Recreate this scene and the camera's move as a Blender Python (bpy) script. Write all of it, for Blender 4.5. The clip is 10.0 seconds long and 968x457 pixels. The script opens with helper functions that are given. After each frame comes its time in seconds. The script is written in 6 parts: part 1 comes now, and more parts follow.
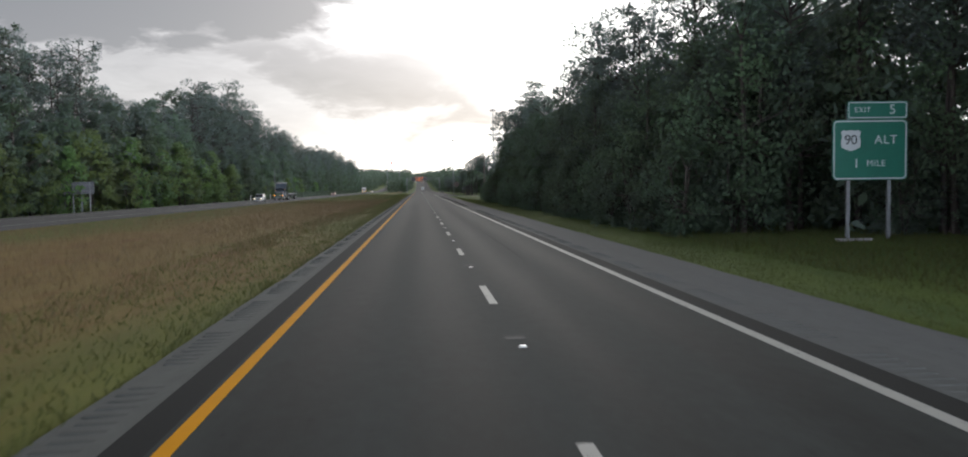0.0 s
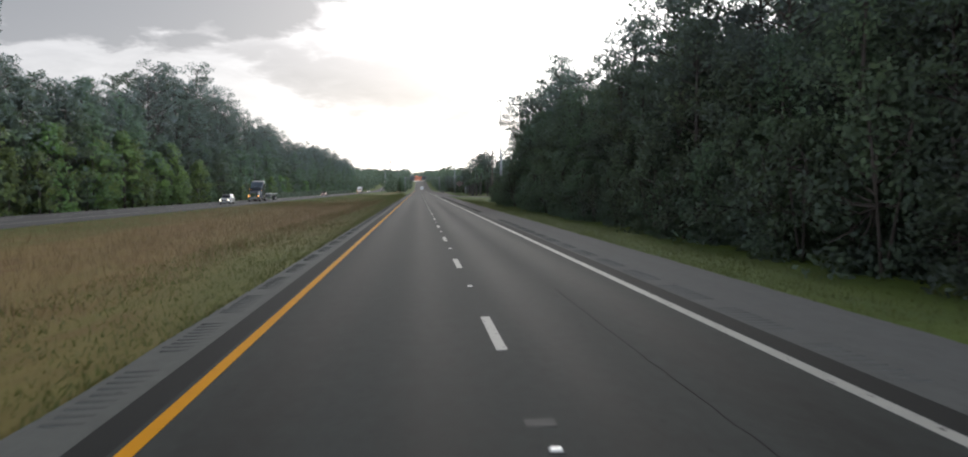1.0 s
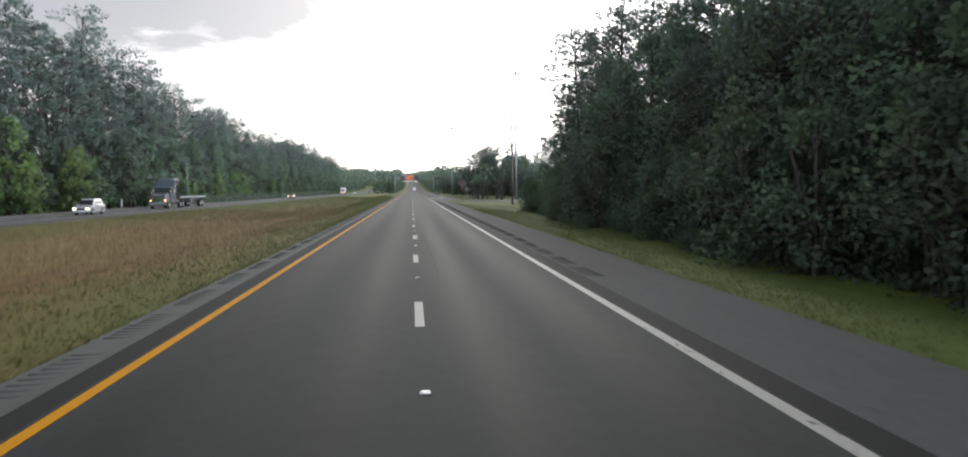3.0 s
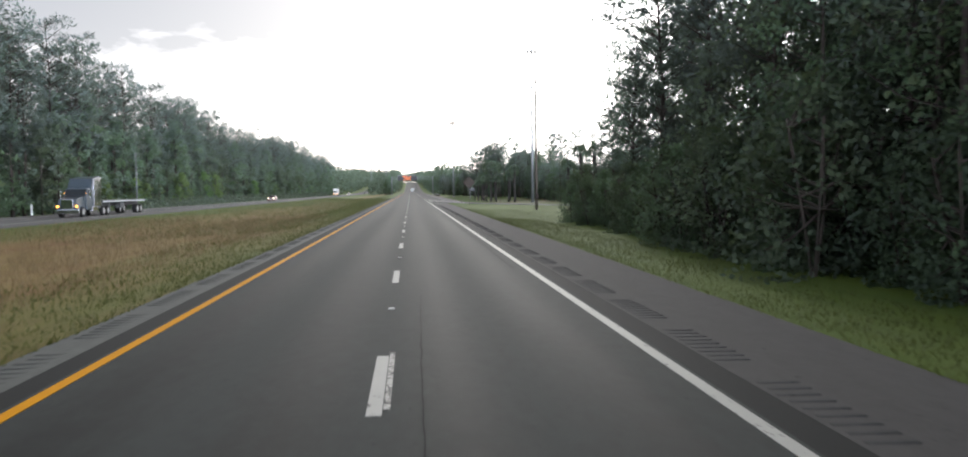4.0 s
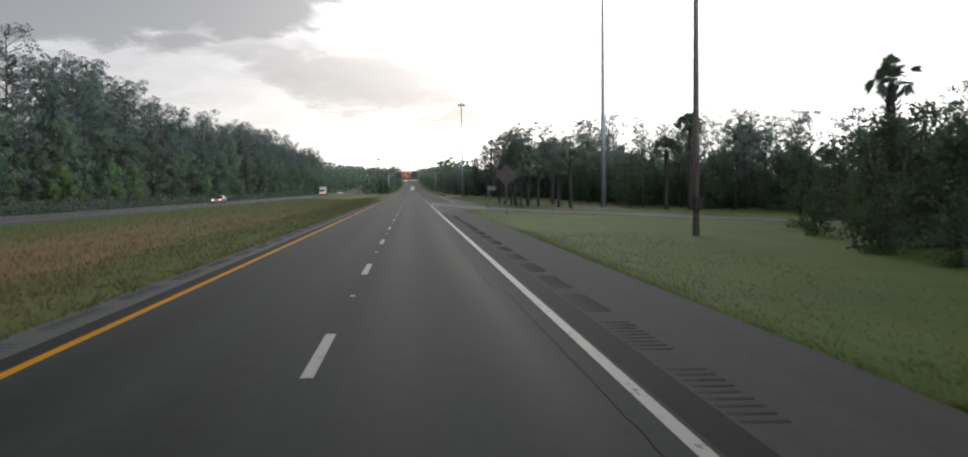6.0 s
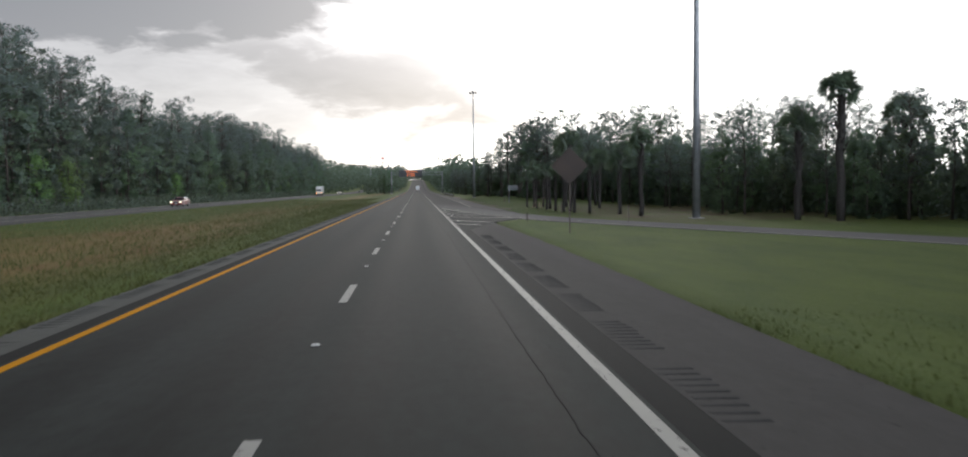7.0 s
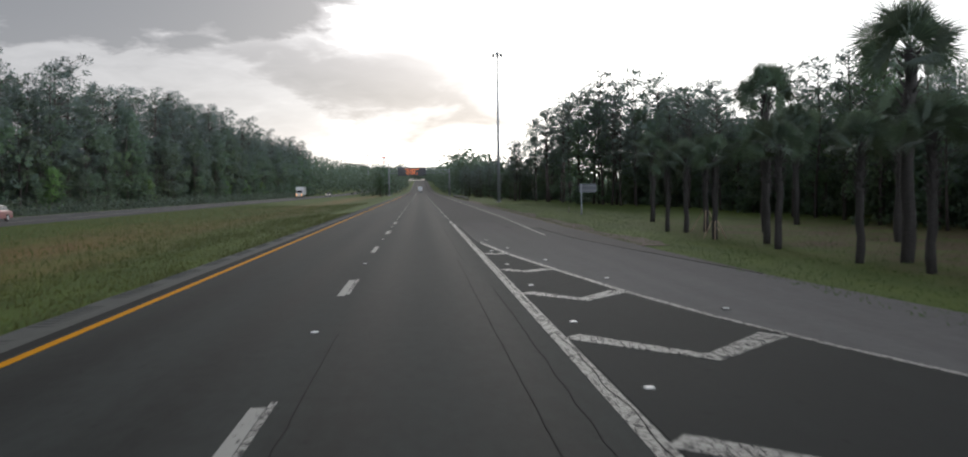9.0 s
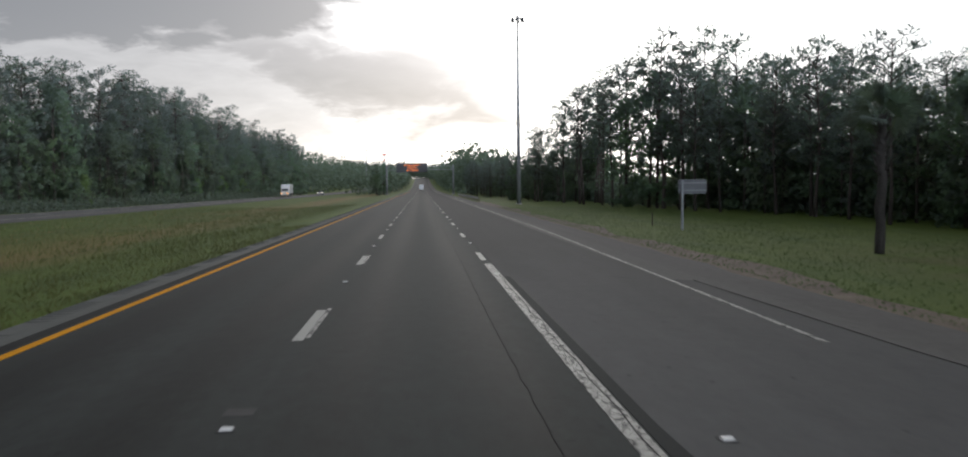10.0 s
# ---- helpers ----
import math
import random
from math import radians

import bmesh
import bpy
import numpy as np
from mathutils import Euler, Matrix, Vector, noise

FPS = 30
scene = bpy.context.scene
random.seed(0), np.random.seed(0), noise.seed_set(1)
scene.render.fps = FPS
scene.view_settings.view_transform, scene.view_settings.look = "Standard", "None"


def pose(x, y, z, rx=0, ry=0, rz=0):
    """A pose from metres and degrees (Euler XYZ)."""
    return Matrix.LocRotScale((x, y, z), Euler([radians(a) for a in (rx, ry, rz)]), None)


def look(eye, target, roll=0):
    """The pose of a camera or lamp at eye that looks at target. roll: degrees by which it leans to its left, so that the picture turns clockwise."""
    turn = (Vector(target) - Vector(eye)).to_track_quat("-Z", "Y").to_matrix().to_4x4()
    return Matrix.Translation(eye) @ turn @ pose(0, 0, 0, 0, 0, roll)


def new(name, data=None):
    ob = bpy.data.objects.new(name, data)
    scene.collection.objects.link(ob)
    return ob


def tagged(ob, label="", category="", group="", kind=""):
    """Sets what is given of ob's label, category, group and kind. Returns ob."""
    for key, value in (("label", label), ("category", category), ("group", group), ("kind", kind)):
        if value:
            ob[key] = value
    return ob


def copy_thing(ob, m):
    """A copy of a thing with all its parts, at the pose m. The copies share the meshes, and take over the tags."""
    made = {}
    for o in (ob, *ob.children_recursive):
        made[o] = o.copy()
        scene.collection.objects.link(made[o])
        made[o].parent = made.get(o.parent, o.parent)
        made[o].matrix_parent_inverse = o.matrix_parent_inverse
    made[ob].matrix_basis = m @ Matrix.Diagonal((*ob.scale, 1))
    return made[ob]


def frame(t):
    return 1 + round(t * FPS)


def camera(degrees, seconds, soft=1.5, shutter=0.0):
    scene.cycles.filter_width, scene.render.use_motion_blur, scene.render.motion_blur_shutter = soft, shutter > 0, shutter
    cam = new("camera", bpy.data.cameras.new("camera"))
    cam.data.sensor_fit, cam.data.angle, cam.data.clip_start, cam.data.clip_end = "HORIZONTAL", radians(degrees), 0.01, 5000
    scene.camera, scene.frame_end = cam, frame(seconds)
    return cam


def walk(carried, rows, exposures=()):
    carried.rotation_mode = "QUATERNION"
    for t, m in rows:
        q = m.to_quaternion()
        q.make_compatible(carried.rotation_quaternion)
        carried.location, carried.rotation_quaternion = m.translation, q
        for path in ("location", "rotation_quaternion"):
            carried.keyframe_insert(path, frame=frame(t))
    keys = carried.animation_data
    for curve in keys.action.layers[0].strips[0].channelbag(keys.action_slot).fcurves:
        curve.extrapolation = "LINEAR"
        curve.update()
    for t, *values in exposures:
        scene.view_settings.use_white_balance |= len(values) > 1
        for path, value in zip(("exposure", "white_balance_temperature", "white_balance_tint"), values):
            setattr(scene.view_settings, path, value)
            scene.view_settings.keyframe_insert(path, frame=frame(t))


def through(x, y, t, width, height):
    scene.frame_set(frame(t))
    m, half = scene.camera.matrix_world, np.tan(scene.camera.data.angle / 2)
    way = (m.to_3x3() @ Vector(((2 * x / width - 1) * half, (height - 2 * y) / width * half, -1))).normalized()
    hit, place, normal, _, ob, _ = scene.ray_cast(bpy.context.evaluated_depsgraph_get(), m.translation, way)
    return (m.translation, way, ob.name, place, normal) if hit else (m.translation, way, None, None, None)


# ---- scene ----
cam = camera(59.36, 10.0, soft=1.9, shutter=0.1)

# t, side, along, yaw, pitch, roll; the eye rides 2.25 m above a road that falls 1.8 % to the right
FALL = 0.0182
EYE = 2.251
DRIVE = [
    (0, -1.414, -17.988, -4.374, -2.767, 0.768),
    (0.5, -1.266, -3.371, -4.378, -2.843, 0.811),
    (1, -1.126, 11.150, -4.418, -2.780, 0.645),
    (1.5, -0.934, 25.692, -4.628, -2.803, 0.476),
    (2, -0.674, 39.584, -4.706, -2.743, 0.348),
    (2.5, -0.381, 54.464, -4.787, -2.731, 0.435),
    (4, 0.410, 99.789, -4.948, -2.666, 0.751),
    (4.5, 0.652, 113.647, -4.980, -2.788, 0.775),
    (5, 0.913, 129.230, -4.958, -2.763, 0.744),
    (5.5, 1.113, 144.242, -4.955, -2.755, 0.737),
    (7, 1.494, 189.030, -4.505, -2.787, 0.699),
    (7.5, 1.523, 203.999, -4.420, -2.763, 0.663),
    (8, 1.578, 218.728, -4.355, -2.786, 0.660),
    (8.5, 1.638, 233.785, -4.333, -2.771, 0.681),
    (9, 1.693, 248.825, -4.306, -2.730, 0.742),
    (9.5, 1.791, 263.742, -4.228, -2.724, 0.777),
    (10, 1.838, 278.644, -4.218, -2.839, 0.576),
]
walk(cam, [(t, pose(x, y, EYE - FALL * x, 90 + p, r, w)) for t, x, y, w, p, r in DRIVE],
     exposures=[(t, e, 6250, 9) for t, e in ((0.0, 0.62), (0.5, 0.74), (1.0, 0.92), (1.5, 1.04), (2.5, 1.22), (4.0, 1.58), (4.5, 1.46), (5.0, 1.24), (5.5, 0.93), (7.0, 0.64), (10.0, 0.54))])

# ---- light ----
SUN_AZ, SUN_EL = radians(7), radians(20)      # azimuth to the right of the road's direction
SUN_DIR = Vector((math.sin(SUN_AZ) * math.cos(SUN_EL), math.cos(SUN_AZ) * math.cos(SUN_EL), math.sin(SUN_EL)))


def node(nt, kind):
    return nt.nodes.new(kind)


def math_node(nt, op, a, b=None, c=None, clamp=False):
    n = nt.nodes.new("ShaderNodeMath")
    n.operation, n.use_clamp = op, clamp
    for i, v in enumerate((a, b, c)):
        if v is None:
            continue
        if isinstance(v, (int, float)):
            n.inputs[i].default_value = v
        else:
            nt.links.new(v, n.inputs[i])
    return n.outputs[0]


def mix_rgb(nt, fac, a, b, blend="MIX"):
    n = nt.nodes.new("ShaderNodeMix")
    n.data_type, n.blend_type = "RGBA", blend
    for sock, v in ((n.inputs[0], fac), (n.inputs[6], a), (n.inputs[7], b)):
        if isinstance(v, (int, float)):
            sock.default_value = v
        elif isinstance(v, tuple):
            sock.default_value = (*v, 1)
        else:
            nt.links.new(v, sock)
    return n.outputs[2]


def ramp(nt, fac, stops):
    n = nt.nodes.new("ShaderNodeValToRGB")
    els = n.color_ramp.elements
    while len(els) < len(stops):
        els.new(0.5)
    for e, (p, c) in zip(els, stops):
        e.position = p
        e.color = (c, c, c, 1) if isinstance(c, (int, float)) else (*c, 1)
    nt.links.new(fac, n.inputs[0])
    return n.outputs[0]


def noise_tex(nt, vec, scale, detail=4, rough=0.55, dist=0.0):
    n = nt.nodes.new("ShaderNodeTexNoise")
    n.inputs["Scale"].default_value = scale
    n.inputs["Detail"].default_value = detail
    n.inputs["Roughness"].default_value = rough
    n.inputs["Distortion"].default_value = dist
    nt.links.new(vec, n.inputs["Vector"])
    return n.outputs[0]


def mapped(nt, vec, scale=(1, 1, 1), loc=(0, 0, 0), rot=(0, 0, 0)):
    n = nt.nodes.new("ShaderNodeMapping")
    n.inputs["Scale"].default_value = scale
    n.inputs["Location"].default_value = loc
    n.inputs["Rotation"].default_value = rot
    nt.links.new(vec, n.inputs["Vector"])
    return n.outputs[0]


def cloud_banks(nt, vec, sep, up, elsewhere):
    """Thickness of the cloud banks low in the west, by bearing and height in degrees; past them the general layer goes on."""
    deg = 180 / math.pi
    az = math_node(nt, "MULTIPLY", math_node(nt, "ARCTAN2", sep.outputs[0], sep.outputs[1]), deg)
    el = math_node(nt, "MULTIPLY", math_node(nt, "ARCSINE", sep.outputs[2]), deg)
    flat = node(nt, "ShaderNodeCombineXYZ")
    nt.links.new(az, flat.inputs[0])
    nt.links.new(el, flat.inputs[1])
    billow = noise_tex(nt, mapped(nt, flat.outputs[0], (0.13, 0.34, 1), (2.2, 0.7, 0)), 1.0, 5, 0.55, 0.4)
    wisp = noise_tex(nt, mapped(nt, flat.outputs[0], (0.30, 1.05, 1), (7.4, 3.1, 0)), 1.0, 6, 0.6, 0.5)
    eld = math_node(nt, "ADD", el, math_node(nt, "ADD", math_node(nt, "MULTIPLY_ADD", billow, 5.4, -2.7), math_node(nt, "MULTIPLY_ADD", wisp, 2.6, -1.3)))

    def soft(value, lo, hi):
        n = node(nt, "ShaderNodeMapRange")
        n.interpolation_type = "SMOOTHSTEP"
        nt.links.new(value, n.inputs[0])
        n.inputs[1].default_value, n.inputs[2].default_value = lo, hi
        return n.outputs[0]

    def bank(height, slope, at, half, width):
        """A bank along a sloping line, thickest at one bearing and tapering to both sides."""
        off = math_node(nt, "ADD", az, -at)
        line = math_node(nt, "MULTIPLY_ADD", off, slope, height)
        taper = math_node(nt, "MULTIPLY_ADD", math_node(nt, "MULTIPLY", off, off), -half / width ** 2, half)
        return soft(math_node(nt, "SUBTRACT", taper, math_node(nt, "ABSOLUTE", math_node(nt, "SUBTRACT", eld, line))), -1.3, 2.3)

    edge = math_node(nt, "MULTIPLY_ADD", math_node(nt, "MAXIMUM", math_node(nt, "ADD", az, 9.8), 0.0), 0.60, 8.7)
    deck = math_node(nt, "MULTIPLY", soft(math_node(nt, "SUBTRACT", eld, edge), -1.4, 2.2), 0.64)
    second = math_node(nt, "MULTIPLY", bank(7.0, -0.22, -4.0, 2.9, 11.8), 0.34)
    low_bank = math_node(nt, "MULTIPLY", bank(3.6, -0.05, -7.0, 0.9, 11.0), 0.25)
    far_streak = math_node(nt, "MULTIPLY", bank(6.9, 0.0, 9.0, 0.9, 7.0), 0.11)
    grey = math_node(nt, "MULTIPLY", soft(math_node(nt, "MULTIPLY", az, -1.0), -4.0, 11.0), 0.23)
    total = grey
    for layer in (deck, second, low_bank, far_streak):
        total = math_node(nt, "MAXIMUM", total, layer)
    fluff = math_node(nt, "ADD", math_node(nt, "MULTIPLY_ADD", billow, 0.22, -0.11), math_node(nt, "MULTIPLY_ADD", wisp, 0.20, -0.10))
    banks = math_node(nt, "ADD", math_node(nt, "ADD", total, 0.355), math_node(nt, "MULTIPLY", fluff, math_node(nt, "MULTIPLY_ADD", total, 2.6, 0.12)))
    here = math_node(nt, "MULTIPLY", soft(math_node(nt, "MULTIPLY", up, -1.0), -0.34, -0.25), soft(sep.outputs[1], 0.35, 0.65))
    return math_node(nt, "MULTIPLY_ADD", math_node(nt, "SUBTRACT", banks, elsewhere), here, elsewhere)


def build_world():
    world = bpy.data.worlds.new("overcast_evening")
    scene.world = world
    world.use_nodes = True
    nt = world.node_tree
    nt.nodes.clear()
    out = node(nt, "ShaderNodeOutputWorld")
    bg = node(nt, "ShaderNodeBackground")
    nt.links.new(bg.outputs[0], out.inputs[0])
    sky = node(nt, "ShaderNodeTexSky")
    sky.sky_type, sky.sun_disc, sky.sun_elevation, sky.sun_rotation = "NISHITA", False, SUN_EL, SUN_AZ
    sky_col = mix_rgb(nt, 1.0, sky.outputs[0], (0.10, 0.10, 0.10), "MULTIPLY")
    tc = node(nt, "ShaderNodeTexCoord")
    vec = tc.outputs["Generated"]
    sep = node(nt, "ShaderNodeSeparateXYZ")
    nt.links.new(vec, sep.inputs[0])
    # the cloud layer lies flat above: dividing by the height stretches it towards the horizon
    up = math_node(nt, "MAXIMUM", sep.outputs[2], 0.0)
    den = math_node(nt, "ADD", up, 0.10)
    cx = math_node(nt, "DIVIDE", sep.outputs[0], den)
    cy = math_node(nt, "DIVIDE", sep.outputs[1], den)
    comb = node(nt, "ShaderNodeCombineXYZ")
    nt.links.new(cx, comb.inputs[0])
    nt.links.new(cy, comb.inputs[1])
    den2 = math_node(nt, "ADD", up, 0.17)
    comb2 = node(nt, "ShaderNodeCombineXYZ")
    nt.links.new(math_node(nt, "DIVIDE", sep.outputs[0], den2), comb2.inputs[0])
    nt.links.new(math_node(nt, "DIVIDE", sep.outputs[1], den2), comb2.inputs[1])
    layer = comb2.outputs[0]
    big = noise_tex(nt, mapped(nt, layer, (0.62, 0.50, 1), (CLOUD_X, CLOUD_Y, 0)), 1.0, 5, 0.50, 0.3)
    small = noise_tex(nt, mapped(nt, layer, (1.9, 1.7, 1), (4.1, 2.2, 0)), 1.0, 6, 0.50, 0.25)
    # thicker cloud away from the hidden sun
    dot = node(nt, "ShaderNodeVectorMath")
    dot.operation = "DOT_PRODUCT"
    nt.links.new(vec, dot.inputs[0])
    dot.inputs[1].default_value = SUN_DIR
    near = math_node(nt, "MULTIPLY_ADD", dot.outputs["Value"], 1.0, 0.0, True)
    wide = math_node(nt, "POWER", near, 5.0)
    tight = math_node(nt, "POWER", near, 28.0)
    thick = math_node(nt, "ADD", math_node(nt, "MULTIPLY", big, 0.42), math_node(nt, "MULTIPLY_ADD", small, 1.0, -0.245))
    # the cloud deck is heavier to the left and overhead, and thin over the hidden sun
    edge = math_node(nt, "SUBTRACT", math_node(nt, "MULTIPLY_ADD", up, -2.5, 0.40), sep.outputs[0])
    side = math_node(nt, "MAXIMUM", math_node(nt, "MINIMUM", math_node(nt, "MULTIPLY", edge, 0.75), 0.20), -0.30)
    deck_low = node(nt, "ShaderNodeMapRange")
    nt.links.new(up, deck_low.inputs[0])
    deck_low.inputs[1].default_value, deck_low.inputs[2].default_value = 0.24, 0.45
    deck_low.inputs[3].default_value, deck_low.inputs[4].default_value = 1.0, 0.0
    side = math_node(nt, "MULTIPLY_ADD", math_node(nt, "SUBTRACT", side, 0.05), deck_low.outputs[0], 0.05)
    over = math_node(nt, "MAXIMUM", math_node(nt, "MINIMUM", math_node(nt, "MULTIPLY_ADD", cy, -0.10, 0.43), 0.13), -0.14)
    thick = math_node(nt, "ADD", thick, math_node(nt, "ADD", side, over))
    thick = cloud_banks(nt, vec, sep, up, thick)
    cloud = ramp(nt, thick, [(0.40, (1.0, 0.975, 0.945)), (0.47, (0.76, 0.725, 0.70)), (0.55, (0.44, 0.422, 0.422)), (0.66, (0.30, 0.287, 0.292)), (0.80, (0.215, 0.209, 0.216))])
    glow = math_node(nt, "ADD", math_node(nt, "MULTIPLY", wide, 0.25), math_node(nt, "MULTIPLY", tight, 1.0))
    # unseen glow added behind the camera lights the trees; brightness gathers towards the horizon
    low = math_node(nt, "SUBTRACT", 1.0, up)
    back = math_node(nt, "MULTIPLY", math_node(nt, "MULTIPLY_ADD", sep.outputs[1], -1.0, 0.15, True), math_node(nt, "POWER", low, 3.0))
    glow = math_node(nt, "ADD", glow, math_node(nt, "MULTIPLY", back, SKY_BACK))
    glow = math_node(nt, "ADD", glow, math_node(nt, "MULTIPLY", math_node(nt, "POWER", low, 6.0), 0.35))
    deck = math_node(nt, "MULTIPLY_ADD", math_node(nt, "POWER", low, 2.0), 0.55, 0.45)
    gain = math_node(nt, "MULTIPLY", math_node(nt, "ADD", glow, SKY_BASE), deck)
    gc = node(nt, "ShaderNodeCombineXYZ")
    # the added glow behind is tinted bluer than the lit west
    for i, tint in enumerate((-0.09, 0.0, 0.16)):
        nt.links.new(math_node(nt, "MULTIPLY_ADD", math_node(nt, "MULTIPLY", back, SKY_BACK), tint, gain), gc.inputs[i])
    lit = mix_rgb(nt, 1.0, cloud, gc.outputs[0], "MULTIPLY")
    col = mix_rgb(nt, 0.93, sky_col, lit)
    nt.links.new(col, bg.inputs[0])
    bg.inputs[1].default_value = SKY_STRENGTH


CLOUD_X, CLOUD_Y, SKY_BASE, SKY_BACK, SKY_STRENGTH = 0.3, 1.7, 0.85, 9.6, 1.0
build_world()
sun = new("sun", bpy.data.lights.new("sun", "SUN"))
sun.data.energy, sun.data.angle, sun.data.color = 0.5, radians(14), (1.0, 0.95, 0.88)
sun.matrix_world = look(SUN_DIR * 100, (0, 0, 0))

# ---- materials ----


def new_material(name):
    m = bpy.data.materials.new(name)
    m.use_nodes = True
    nt = m.node_tree
    return m, nt, nt.nodes["Principled BSDF"]


def bumped(nt, bsdf, height, strength, distance):
    b = nt.nodes.new("ShaderNodeBump")
    b.inputs["Strength"].default_value = strength
    b.inputs["Distance"].default_value = distance
    nt.links.new(height, b.inputs["Height"])
    nt.links.new(b.outputs[0], bsdf.inputs["Normal"])


def place_vec(nt):
    return nt.nodes.new("ShaderNodeNewGeometry").outputs["Position"]


def rough_material(name, c1, c2, fine=40, coarse=1.5, rough=0.8, bump=0.3, dist=0.01, stretch=(1, 1, 1), metal=0.0, spec=0.5, world=False, vary=0.0):
    """Two colours mixed by coarse and fine noise, with a fine relief."""
    m, nt, b = new_material(name)
    vec = place_vec(nt) if world else nt.nodes.new("ShaderNodeTexCoord").outputs["Object"]
    big = noise_tex(nt, mapped(nt, vec, stretch), coarse, 4, 0.6)
    small = noise_tex(nt, vec, fine, 3, 0.7)
    fac = math_node(nt, "ADD", math_node(nt, "MULTIPLY", big, 0.65), math_node(nt, "MULTIPLY", small, 0.35))
    fac = ramp(nt, fac, [(0.32, 0.0), (0.68, 1.0)])
    col = mix_rgb(nt, fac, c1, c2)
    if vary:
        info = nt.nodes.new("ShaderNodeObjectInfo").outputs["Random"]
        hsv = nt.nodes.new("ShaderNodeHueSaturation")
        nt.links.new(math_node(nt, "MULTIPLY_ADD", info, vary, 1 - vary / 2), hsv.inputs["Value"])
        nt.links.new(math_node(nt, "MULTIPLY_ADD", info, vary * 0.08, 0.5 - vary * 0.04), hsv.inputs["Hue"])
        nt.links.new(col, hsv.inputs["Color"])
        col = hsv.outputs[0]
    nt.links.new(col, b.inputs["Base Color"])
    nt.links.new(math_node(nt, "MULTIPLY_ADD", small, 0.25, rough - 0.12), b.inputs["Roughness"])
    b.inputs["Metallic"].default_value = metal
    b.inputs["Specular IOR Level"].default_value = spec
    if bump:
        bumped(nt, b, small, bump, dist)
    return m


def asphalt(name, tone, light, rough, tracks=0.0, warm=(1.0, 0.99, 0.97), newer=None):
    """Asphalt with stones, long wear streaks and wheel tracks along the road."""
    m, nt, b = new_material(name)
    vec = place_vec(nt)
    streak = noise_tex(nt, mapped(nt, vec, (1.3, 0.015, 1)), 1.0, 4, 0.6)
    patch = noise_tex(nt, mapped(nt, vec, (0.25, 0.06, 1)), 1.0, 4, 0.6)
    grain = noise_tex(nt, vec, 70, 2, 0.8)
    v = math_node(nt, "ADD", math_node(nt, "MULTIPLY", streak, 0.45), math_node(nt, "MULTIPLY", patch, 0.3))
    v = math_node(nt, "ADD", v, math_node(nt, "MULTIPLY", grain, 0.25))
    mottle = noise_tex(nt, mapped(nt, vec, (1.0, 0.45, 1.0)), 4.5, 6, 0.75)
    v = math_node(nt, "ADD", v, math_node(nt, "MULTIPLY_ADD", mottle, 0.75, -0.375))
    if tracks:
        sep = nt.nodes.new("ShaderNodeSeparateXYZ")
        nt.links.new(vec, sep.inputs[0])
        # two polished tracks a lane, 3.68 m lanes
        wave = math_node(nt, "SINE", math_node(nt, "MULTIPLY_ADD", sep.outputs[0], 2 * math.pi / 1.84, math.pi / 2))
        v = math_node(nt, "ADD", v, math_node(nt, "MULTIPLY", wave, tracks))
    fac = ramp(nt, v, [(0.25, 0.0), (0.75, 1.0)])
    lo = tuple(tone * w for w in warm)
    hi = tuple(light * w for w in warm)
    col = mix_rgb(nt, fac, lo, hi)
    if newer:                       # resurfaced further along, with a ragged seam
        sep2 = nt.nodes.new("ShaderNodeSeparateXYZ")
        nt.links.new(vec, sep2.inputs[0])
        along = math_node(nt, "ADD", sep2.outputs[1], math_node(nt, "MULTIPLY", patch, 30.0))
        rng = nt.nodes.new("ShaderNodeMapRange")
        nt.links.new(along, rng.inputs[0])
        rng.inputs[1].default_value, rng.inputs[2].default_value = newer[0], newer[1]
        col = mix_rgb(nt, rng.outputs[0], col, mix_rgb(nt, fac, tuple(newer[2] * w for w in warm), tuple(newer[3] * w for w in warm)))
    # scattered dark drips and pits
    pits = ramp(nt, noise_tex(nt, mapped(nt, vec, (1.0, 0.6, 1.0)), 7.0, 3, 0.6), [(0.27, 0.62), (0.33, 1.0)])
    col = mix_rgb(nt, 1.0, col, pits, "MULTIPLY")
    nt.links.new(col, b.inputs["Base Color"])
    nt.links.new(math_node(nt, "MULTIPLY_ADD", v, 0.2, rough - 0.1), b.inputs["Roughness"])
    b.inputs["Specular IOR Level"].default_value = 0.16
    bumped(nt, b, grain, 0.35, 0.006)
    return m


